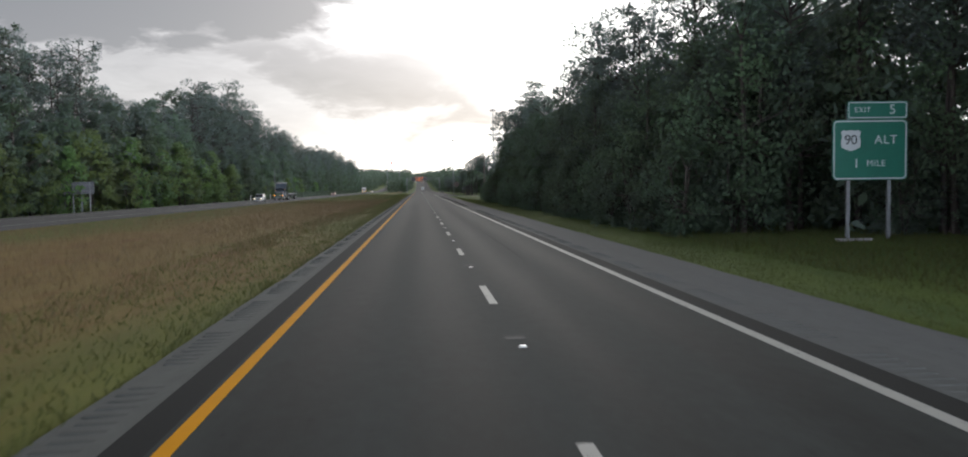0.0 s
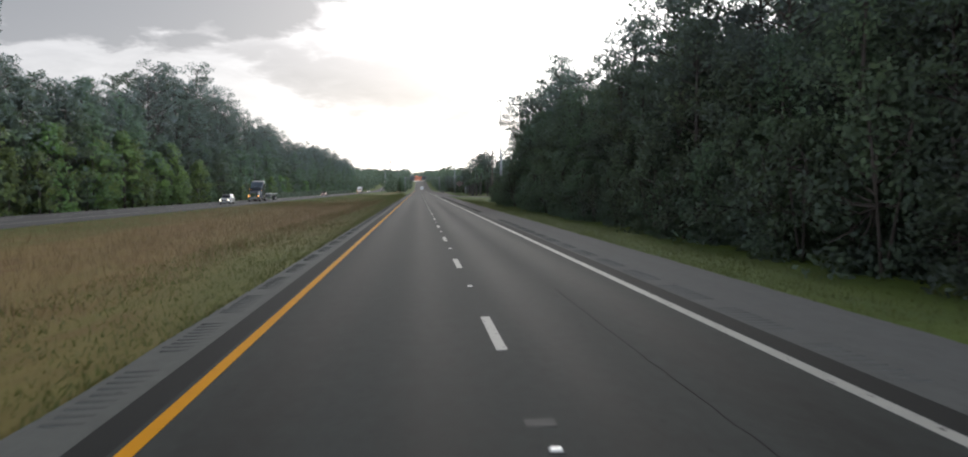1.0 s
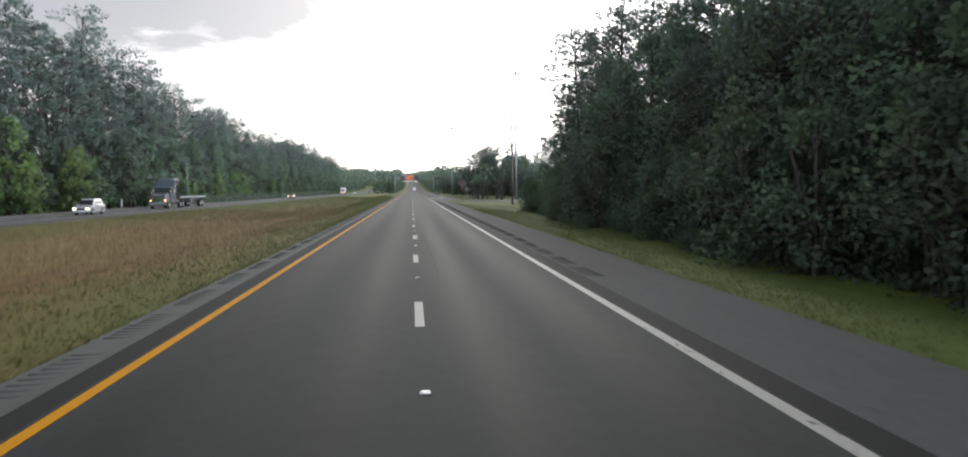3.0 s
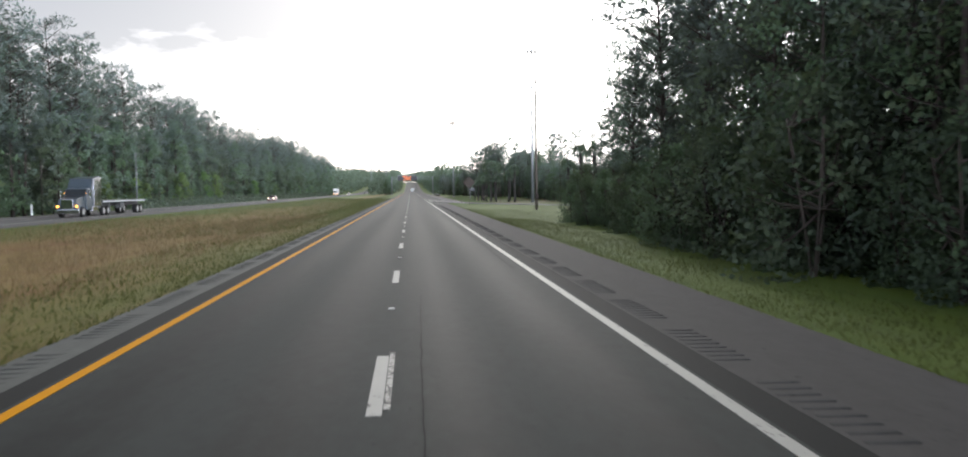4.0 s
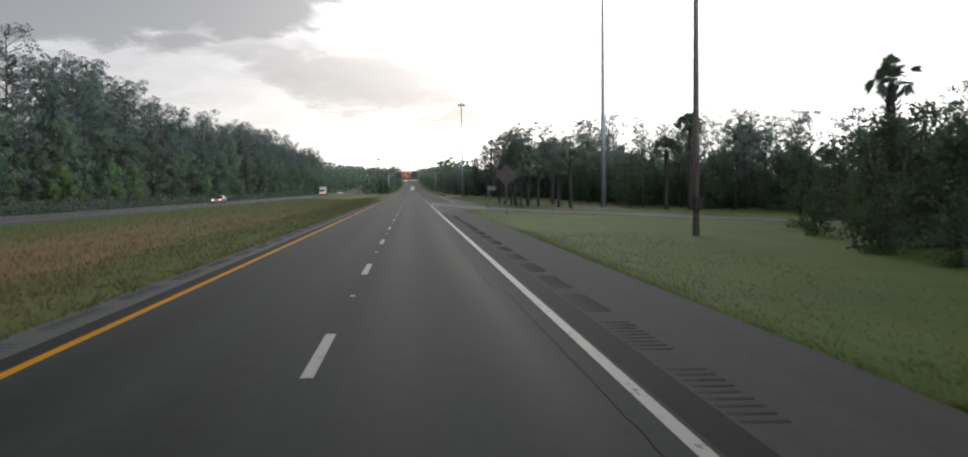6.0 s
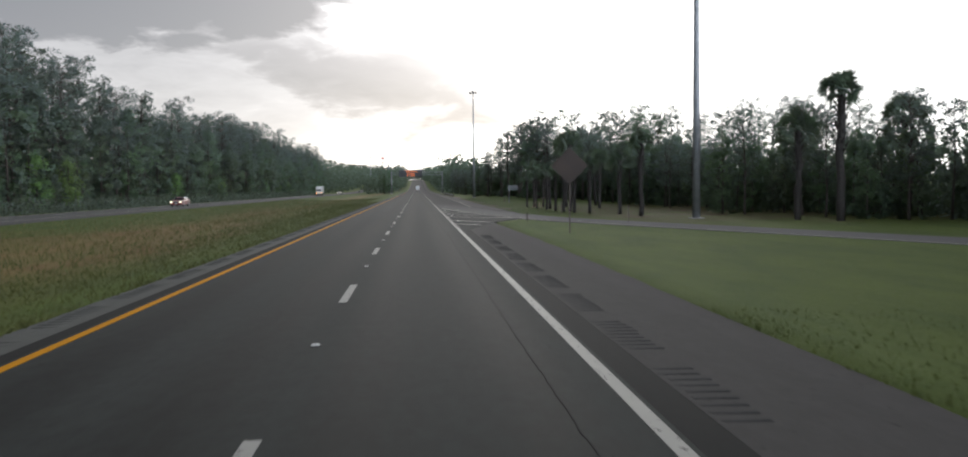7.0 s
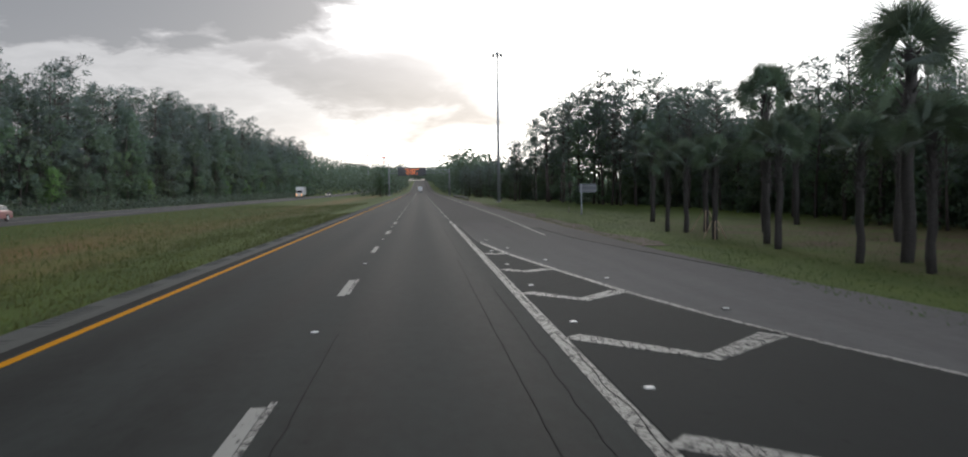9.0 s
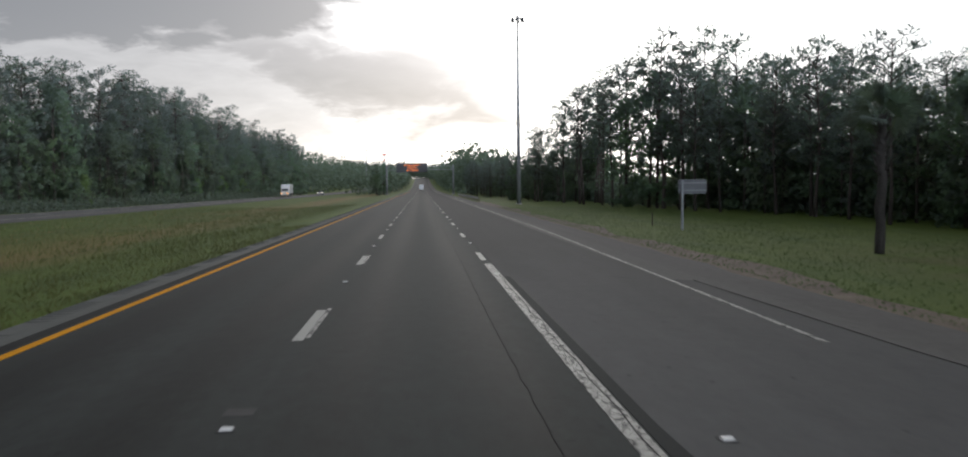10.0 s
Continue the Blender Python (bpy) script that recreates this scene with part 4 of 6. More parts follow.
# taller pines stand deeper in the woods, past a dip in the tree line
x = 58.0
while x < 112:
    front = interp(x, [(60, 446), (66, 438), (71, 400), (90, 392), (112, 386)])
    for row in range(2):
        left_pines.plant(x + rnd.uniform(-1, 1) + row * 2.5, front + row * 6.0 + rnd.uniform(-1.5, 1.5), rnd.uniform(0.88, 1.06) * (1.05 if x < 67 else 0.93))
    x += rnd.uniform(3.4, 4.6)
BARE = (376, 406)        # an open stretch of bare-trunked pines, the sky showing through
y = 168.0
while y < 560:
    for row in range(2 if BARE[0] < y < BARE[1] else 3):
        s = interp(y, [(170, 0.66), (235, 0.54), (260, 0.51), (285, 0.50), (300, 0.59), (312, 0.73), (325, 0.66), (334, 0.74), (344, 0.78), (357, 0.86), (366, 1.10), (376, 1.04), (385, 1.06), (393, 1.18), (405, 1.0), (414, 0.75), (440, 0.50), (480, 0.5), (560, 0.62)])
        (bare_pines if BARE[0] < y < BARE[1] else ramp_pines if rnd.random() < (1.0 if BARE[0] < y < BARE[1] else 0.75 if row == 0 else 0.5) else ramp_broads).plant(wood_front(y) + 2.0 + row * 4.2 + rnd.uniform(-1.5, 1.5), y + rnd.uniform(-1, 1), s * rnd.uniform(0.85, 1.12))
    if not BARE[0] < y < BARE[1]:
        ramp_broads.plant(wood_front(y) + 10.0 + rnd.uniform(-1, 1), y, s * rnd.uniform(0.95, 1.15))
        if y < 350:
            ramp_broads.plant(wood_front(y) + 4.5 + rnd.uniform(-1, 1), y + 1.8, s * rnd.uniform(0.8, 1.05))
    y += rnd.uniform(3.0, 4.6)
ramp_pines.plant(27.0, 366.0, 1.16)
near_broads.plant(31.0, 301.0, 1.12)
near_broads.plant(33.6, 300.0, 1.08)
for y0, y1 in ((165, 200), (200, 235), (235, 255), (255, 300), (300, 345), (345, 380), (380, 420), (420, 560)):
    x = wood_front((y0 + y1) / 2)
    understory("undergrowth", x + 7, x + 17, y0 - 3, y1 + 3, 4.0 if y0 == 380 else 6.0, int((y1 - y0) * 60), 0.8, int(y0), "dense dark undergrowth behind the ramp pines")
    if y0 != 380:
        understory("undergrowth", x + 15, x + 27, y0 - 3, y1 + 3, 8.6, int((y1 - y0) * 65), 0.9, int(y0) + 1, "dark inner foliage of the woods behind the ramp")


def far_wood(name, side, seed):
    """Woods that run on to the horizon: many ragged crowns, too far off to count."""
    rng = np.random.default_rng(seed)
    cs = []
    y = 560.0
    while y < 1700:
        for row in range(2):
            x = side * ((17 if side > 0 else 50) + rng.uniform(0, 5) + row * 9)
            if y > 1500:
                x = rng.uniform(-60, 60)
            if 1120 < y < 1500:
                x = side * (11 + rng.uniform(0, 70) + (4 if side < 0 else 0))
            h = rng.uniform(12, 20) * (0.9 if side > 0 else 1.05)
            n = 84
            g = rng.normal(size=(n, 3)) * np.array([2.2, 2.6, h * 0.24])
            cs.append(np.array([x, y, h * 0.55 + rise(y)]) + np.clip(g, -h * 0.55, h * 0.42))
        y += rng.uniform(3, 6) if y < 1120 else rng.uniform(1.5, 3.0)
    v, f = leaf_cards(rng, np.concatenate(cs), 1.45, 1.05)
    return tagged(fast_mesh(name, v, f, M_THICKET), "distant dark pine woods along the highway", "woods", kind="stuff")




def median_wood():
    """The median is wooded further on."""
    rng = np.random.default_rng(77)
    cs = []
    for y in np.arange(584, 1120, 4.0):
        x = rng.uniform(-25, -9.5)
        h = rng.uniform(7, 12.5)
        g = rng.normal(size=(60, 3)) * np.array([1.7, 2.0, h * 0.25])
        cs.append(np.array([x, y, h * 0.5 + rise(y)]) + np.clip(g, -h * 0.5, h * 0.5))
    v, f = leaf_cards(rng, np.concatenate(cs), 1.3, 0.85)
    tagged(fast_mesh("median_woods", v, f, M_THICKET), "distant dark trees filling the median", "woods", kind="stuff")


median_wood()
far_wood("far_woods", 1, 21)
far_wood("far_woods", -1, 22)

# ---- road furniture ----


def text_mesh(name, words, size, m, material, parent, spacing=1.0):
    cu = bpy.data.curves.new(name, "FONT")
    cu.body, cu.size, cu.align_x, cu.align_y, cu.extrude = words, size, "CENTER", "CENTER", 0.004
    cu.space_character = spacing
    tmp = bpy.data.objects.new(name, cu)
    me = bpy.data.meshes.new_from_object(tmp)
    bpy.data.objects.remove(tmp)
    bpy.data.curves.remove(cu)
    me.name = name
    me.materials.append(material)
    ob = new(name, me)
    ob.parent = parent
    ob.matrix_basis = m
    return ob


def post_bm(w, d, h, z0=-0.4):
    return box_bm(w, d, h - z0, 0.012, (0, 0, (h + z0) / 2))


FACE = Matrix.Rotation(radians(90), 4, "X")       # lays flat writing upright, towards oncoming traffic


def rounded_panel(w, h, r, t):
    bm = bmesh.new()
    vs = []
    for cx, cz, a0 in ((w / 2 - r, h / 2 - r, 0), (-w / 2 + r, h / 2 - r, 90), (-w / 2 + r, -h / 2 + r, 180), (w / 2 - r, -h / 2 + r, 270)):
        for i in range(6):
            a = radians(a0 + 18 * i)
            vs.append(bm.verts.new((cx + r * math.cos(a), 0, cz + r * math.sin(a))))
    f = bm.faces.new(vs)
    out = bmesh.ops.extrude_face_region(bm, geom=[f])
    bmesh.ops.translate(bm, verts=[e for e in out["geom"] if isinstance(e, bmesh.types.BMVert)], vec=(0, t, 0))
    bmesh.ops.recalc_face_normals(bm, faces=bm.faces)
    return bm


def rim_bm(w, h, r, width, t):
    """A thin raised border that follows a rounded panel."""
    bm = bmesh.new()
    loops = []
    for k in (0, width):
        ring = []
        for cx, cz, a0 in ((w / 2 - r, h / 2 - r, 0), (-w / 2 + r, h / 2 - r, 90), (-w / 2 + r, -h / 2 + r, 180), (w / 2 - r, -h / 2 + r, 270)):
            for i in range(6):
                a = radians(a0 + 18 * i)
                ring.append(bm.verts.new((cx + (r - k) * math.cos(a), -t, cz + (r - k) * math.sin(a))))
        loops.append(ring)
    n = len(loops[0])
    for i in range(n):
        bm.faces.new((loops[0][i], loops[0][(i + 1) % n], loops[1][(i + 1) % n], loops[1][i]))
    return bm


M_SIGNGREEN = rough_material("green_sign_sheeting", (0.006, 0.115, 0.075), (0.010, 0.150, 0.100), 6, 0.8, 0.45, 0.0)
M_LEGEND = rough_material("white_sign_legend", (0.46, 0.50, 0.50), (0.56, 0.59, 0.59), 8, 1, 0.6, 0.0)
M_BLACK = plain("black_sign_ink", (0.015, 0.015, 0.017), 0.5)
M_ALU = rough_material("bare_aluminium_sign_back", (0.10, 0.105, 0.11), (0.16, 0.165, 0.17), 10, 1.5, 0.7, 0.0, metal=0.3)
M_SIGNYELLOW = rough_material("dark_brown_sign_sheeting", (0.038, 0.031, 0.027), (0.060, 0.042, 0.032), 6, 1, 0.8, 0.0)
M_DMSBLACK = rough_material("matte_black_housing", (0.018, 0.019, 0.021), (0.035, 0.036, 0.038), 8, 1, 0.6, 0.0)
M_LED = plain("amber_leds", (1.0, 0.22, 0.03), 0.5, 0.0, 0.9)


def exit_sign(x, y):
    s = thing("exit_sign", Matrix.Translation((x, y, ground_z(x, y))) @ Matrix.Rotation(radians(-3), 4, "Z"), "green highway exit sign with white border on two steel posts", "road sign")
    for px in (-0.95, 0.92):
        p = part("post", post_bm(0.16, 0.14, 6.05), M_STEEL, s, "galvanised I-beam post")
        p.location = (px, 0.12, 0)
    panel = part("panel", rounded_panel(3.42, 2.72, 0.22, 0.05), M_SIGNGREEN, s)
    panel.location = (0, 0, 4.05)
    part("border", rim_bm(3.34, 2.64, 0.2, 0.06, 0.004), M_LEGEND, panel, "white border")
    tab = part("exit_tab", rounded_panel(2.75, 0.80, 0.12, 0.05), M_SIGNGREEN, s)
    tab.location = (0.33, 0, 5.84)
    part("border", rim_bm(2.67, 0.72, 0.1, 0.045, 0.004), M_LEGEND, tab, "white border")
    text_mesh("legend", "EXIT", 0.34, Matrix.Translation((-0.68, -0.006, 0)) @ FACE, M_LEGEND, tab, 1.1)
    text_mesh("legend", "5", 0.62, Matrix.Translation((0.68, -0.006, 0)) @ FACE, M_LEGEND, tab)
    bm = bmesh.new()
    outline = [(0, 0.46), (0.22, 0.42), (0.34, 0.47), (0.46, 0.36), (0.40, 0.16), (0.46, -0.08), (0.42, -0.32), (0.24, -0.42), (0, -0.49)]
    pts = outline + [(-a, b) for a, b in reversed(outline[1:-1])]
    bm.faces.new([bm.verts.new((a, -0.008, b)) for a, b in pts])
    shield = part("route_shield", bm, M_LEGEND, panel, "white route shield")
    shield.location = (-0.88, 0, 0.44)
    text_mesh("numeral", "90", 0.62, Matrix.Translation((0, -0.013, 0)) @ FACE, M_BLACK, shield, 0.95)
    text_mesh("legend", "ALT", 0.56, Matrix.Translation((0.72, -0.006, 0.44)) @ FACE, M_LEGEND, panel, 1.1)
    text_mesh("legend", "1", 0.58, Matrix.Translation((-0.62, -0.006, -0.62)) @ FACE, M_LEGEND, panel)
    text_mesh("legend", "MILE", 0.40, Matrix.Translation((0.28, -0.006, -0.62)) @ FACE, M_LEGEND, panel, 1.1)
    return s


exit_sign(18.93, 19.06)
head = thing("drain_headwall", Matrix.Translation((17.6, 17.9, ground_z(17, 20))), "pale concrete drain headwall at the sign's foot", "headwall")
part("slab", box_bm(1.5, 0.25, 0.5, 0.03, (0, 0, -0.17)), M_CONCRETE, head)
part("cap", box_bm(1.6, 0.35, 0.06, 0.02, (0, 0, 0.105)), M_CONCRETE, head)


def sign_back(x, y, w, h, low, posts):
    """A guide sign of the opposite carriageway, seen from behind."""
    s = thing("guide_sign", Matrix.Translation((x, y, ground_z(x, y))), "grey back of a highway sign on steel posts", "road sign")
    for i in range(posts):
        p = part("post", post_bm(0.13, 0.13, low + h * 0.95), M_STEEL, s)
        p.location = (-w * 0.38 + w * 0.76 * i / max(1, posts - 1), 0, 0)
    pan = part("panel", rounded_panel(w, h, 0.12, 0.04), M_ALU, s)
    pan.location = (0, 0.09, low + h / 2)
    for k in (0.25, 0.75):
        b = part("stiffener", box_bm(w * 0.96, 0.05, 0.06), M_STEEL, pan)
        b.location = (0, -0.03, h * (k - 0.5))
    return s


sign_back(-45.6, 96.0, 4.2, 1.6, 2.6, 4)
small = sign_back(16.8, 324.6, 1.6, 0.8, 2.0, 1)
small["label"] = "small pale rectangular road sign on one post"


def warning_sign(x, y):
    s = thing("warning_sign", Matrix.Translation((x, y, ground_z(x, y))) @ Matrix.Rotation(radians(-6), 4, "Z"), "dark brownish diamond warning sign on a post", "road sign")
    part("post", post_bm(0.06, 0.05, 3.9), M_WOODPOLE, s)
    d = part("diamond", rounded_panel(1.42, 1.42, 0.1, 0.004), M_SIGNYELLOW, s)
    d.matrix_basis = Matrix.Translation((0, -0.05, 3.62)) @ Matrix.Rotation(radians(45), 4, "Y")
    return s


warning_sign(9.7, 234.4)


def delineator(x, y, h=1.1, wood=False):
    s = thing("marker_post", Matrix.Translation((x, y, ground_z(x, y))), "short dark roadside marker post in the grass" if wood else "slim roadside marker post with pale reflector", "marker post", "roadside marker posts")
    part("post", box_bm(0.06, 0.045, h + 0.3, 0.01, (0, 0, (h - 0.3) / 2)), M_WOODPOLE if wood or x > 0 else M_STEEL, s)
    part("reflector", box_bm(0.05, 0.012, 0.10, 0.004, (0, -0.029, h - 0.10)), M_BARK if wood else M_ALU, s, "dull reflector" if wood else "pale reflector")
    return s


for x, y, h, w in ((15.9, 246.2, 1.2, True), (9.4, 250.0, 0.64, True), (14.9, 267.5, 1.2, False), (-45.0, 305, 1.1, False), (19.0, 262.0, 1.2, False), (16.0, 330.0, 0.8, False)):
    delineator(x, y, h, w)


def marker_board(x, y):
    s = thing("mile_marker", Matrix.Translation((x, y, ground_z(x, y))), "narrow white marker board on a steel post beside the opposite carriageway", "marker board", "marker boards on the opposite verge")
    part("post", box_bm(0.07, 0.05, 1.9, 0.01, (0, 0, 0.65)), M_STEEL, s)
    part("board", box_bm(0.24, 0.03, 1.35, 0.012, (0, -0.042, 0.85)), M_BOARD, s, "white board")
    return s


M_BOARD = rough_material("weathered_white_board", (0.58, 0.58, 0.56), (0.74, 0.74, 0.72), 20, 2, 0.6, 0.1, 0.003)
marker_board(-44.9, 206.0)
marker_board(-44.9, 235.5)


def high_mast(x, y, top, lamps=6, stout=1.0, name="high_mast_lamp"):
    """A tall tapered steel pole with a ring of floodlights."""
    s = thing(name, Matrix.Translation((x, y, ground_z(x, y))), "tall tapered steel high-mast light with a ring of floodlights", "street lamp", "high-mast lights")
    h = top - ground_z(x, y)
    v, f = [], []
    tube_data([(0, 0, -0.2), (0, 0, h * 0.33), (0, 0, h * 0.66), (0, 0, h - 0.4)], [r * stout for r in (0.30, 0.24, 0.175, 0.10)], 14, v, f)
    mesh_object("pole", v, f, M_STEEL, s, smooth=True)
    part("base_plate", box_bm(0.9, 0.9, 0.5, 0.04, (0, 0, -0.17)), M_CONCRETE, s, "concrete footing")
    v, f = [], []
    ring = [(0.62 * math.cos(i * math.pi / 8), 0.62 * math.sin(i * math.pi / 8), h - 0.35) for i in range(17)]
    tube_data(ring, [0.045] * 17, 6, v, f, False)
    for i in range(3):
        a = i * 2.094
        tube_data([(0.08 * math.cos(a), 0.08 * math.sin(a), h - 0.35), (0.62 * math.cos(a), 0.62 * math.sin(a), h - 0.35)], [0.03, 0.03], 5, v, f)
    mesh_object("lamp_ring", v, f, M_STEEL, s)
    v, f = [], []
    tube_data([(0, 0, h - 0.45), (0, 0, h - 0.1), (0, 0, h + 0.12)], [0.17, 0.17, 0.05], 10, v, f)
    mesh_object("head_frame", v, f, M_STEEL, s)
    for i in range(lamps):
        a = i * 2 * math.pi / lamps + 0.35
        v, f = [], []
        tube_data([(0, 0, 0.10), (0, 0, -0.05), (0, 0, -0.30), (0, 0, -0.34)], [0.09, 0.14, 0.27, 0.25], 12, v, f)
        o = mesh_object("floodlight", v, f, M_DMSBLACK, s, "dark bell-shaped floodlight", smooth=True)
        o.matrix_basis = Matrix.Translation((0.86 * math.cos(a), 0.86 * math.sin(a), h - 0.42)) @ Matrix.Rotation(0.25, 4, Vector((-math.sin(a), math.cos(a), 0)))
    return s


high_mast(22.26, 250.98, 27.1)
high_mast(15.46, 397.1, 25.8)
for x, y, top in ((-31.3, 800, 25), (-22, 905, 28), (7.8 + 12, 900, 28), (30, 1000, 31)):
    high_mast(x, y, top, 4, 1.6)

pole = thing("utility_pole", Matrix.Translation((15.4, 200.4, ground_z(15.4, 200))), "tall bare weathered pole standing in the grass", "pole")
v, f = [], []
tube_data([(0, 0, -0.3), (0, 0, 6), (0, 0, 11), (0, 0, 15.7)], [0.17, 0.15, 0.13, 0.105], 12, v, f)
mesh_object("shaft", v, f, M_WOODPOLE, pole, smooth=True)
part("equipment_box", box_bm(0.42, 0.3, 0.62, 0.03, (0, -0.28, 1.6)), M_BARK, pole, "dark equipment box")

lamp = thing("detector_pole", Matrix.Translation((-45.6, 247.8, ground_z(-45.6, 248))), "slim galvanised roadside detector pole with a cabinet", "pole")
v, f = [], []
tube_data([(0, 0, -0.3), (0, 0, 4.5), (0, 0, 9.6)], [0.12, 0.10, 0.075], 10, v, f)
mesh_object("shaft", v, f, M_STEEL, lamp, smooth=True)
part("detector", box_bm(0.22, 0.45, 0.25, 0.03, (0.1, -0.2, 6.0)), M_STEEL, lamp)
part("crossarm", box_bm(0.5, 0.08, 0.08, 0.01, (0.0, 0, 9.3)), M_STEEL, lamp)
part("cabinet", box_bm(0.55, 0.5, 0.9, 0.03, (0.45, 0, 0.4)), M_LEGEND, lamp, "pale equipment cabinet")


def message_sign(y):
    """Overhead gantry with a lit amber message board."""
    s = thing("message_sign", Matrix.Translation((0, y, 0)), "overhead gantry carrying a black sign lit with amber message", "message sign")
    for x in (-9.6, 12.6):
        v, f = [], []
        tube_data([(x, 0.6, -0.8), (x, 0.6, 9.6)], [0.32, 0.26], 12, v, f)
        mesh_object("upright", v, f, M_STEEL, s, smooth=True)
        part("footing", box_bm(1.1, 1.1, 0.9, 0.06, (x, 0.6, -0.35)), M_CONCRETE, s)
    for z in (8.0, 9.2):
        for yy in (0.25, 0.95):
            v, f = [], []
            tube_data([(-9.9, yy, z), (12.9, yy, z)], [0.09, 0.09], 8, v, f)
            mesh_object("chord", v, f, M_STEEL, s)
    for i in range(15):
        x = -9.6 + i * 22.2 / 15
        for yy in (0.25, 0.95):
            v, f = [], []
            tube_data([(x, yy, 8.0 if i % 2 else 9.2), (x + 1.48, yy, 9.2 if i % 2 else 8.0)], [0.045, 0.045], 5, v, f)
            mesh_object("brace", v, f, M_STEEL, s)
    board = part("board", box_bm(10.3, 0.75, 3.0, 0.08, (-1.2, -0.2, 8.6)), M_DMSBLACK, s, "black message board")
    part("screen_rim", box_bm(10.5, 0.1, 0.18, 0.02, (-1.2, -0.62, 10.12)), M_STEEL, board)
    for words, z in (("SEVERE WEATHER", 9.4), ("WARNING", 8.6), ("USE CAUTION", 7.8)):
        text_mesh("message_line", words, 0.58, Matrix.Translation((-1.2, -0.59, z)) @ FACE, M_LED, board, 1.1)
    return s


message_sign(563.0)

tower = thing("lattice_tower", Matrix.Translation((-46, 1400, 13)), "distant red and white lattice tower above the woods", "tower")
M_RED = plain("red_tower_paint", (0.45, 0.06, 0.04), 0.6)
for i in range(7):
    v, f = [], []
    w0, w1 = 5 - 0.5 * i, 4.5 - 0.5 * i
    for sx, sy in ((-1, -1), (1, -1), (1, 1), (-1, 1)):
        tube_data([(sx * w0 / 2, sy * w0 / 2, i * 4.5 - 1 * (i == 0)), (sx * w1 / 2, sy * w1 / 2, i * 4.5 + 4.5)], [0.3, 0.3], 4, v, f)
        tube_data([(sx * w0 / 2, sy * w0 / 2, i * 4.5), (-sy * w1 / 2, sx * w1 / 2, i * 4.5 + 4.5)], [0.2, 0.2], 4, v, f)
    mesh_object("lattice_section", v, f, M_RED if i % 2 else M_LEGEND, tower)
part("platform", box_bm(5, 5, 2.0, 0.2, (0, 0, 32)), M_RED, tower)


def guardrail(x, y0, y1):
    s = thing("guardrail", Matrix.Translation((x, y0, road_z(8) - 0.1)), "galvanised steel guardrail on posts beside the shoulder", "guardrail")
    v, f = [], []
    prof = [(0, 0.42), (-0.05, 0.48), (0, 0.56), (-0.05, 0.64), (0, 0.72)]
    n = len(prof)
    for k in range(2):
        for a, b in prof:
            v.append((a, k * (y1 - y0), b))
        for a, b in reversed(prof):
            v.append((a + 0.012, k * (y1 - y0), b))
    for i in range(2 * n):
        j = (i + 1) % (2 * n)
        f.append((i, j, 2 * n + j, 2 * n + i))
    mesh_object("rail", v, f, M_STEEL, s)
    data = None
    for i in range(int((y1 - y0) / 3.8) + 1):
        if data is None:
            o = part("post", box_bm(0.12, 0.16, 1.2, 0.01, (0.09, 0, 0.15)), M_WOODPOLE, s)
            data = o.data
        else:
            same_mesh("post", data, s, Matrix.Translation((0, i * 3.8, 0)))
    return s


guardrail(11.2, 418, 494)

# ---- palms ----


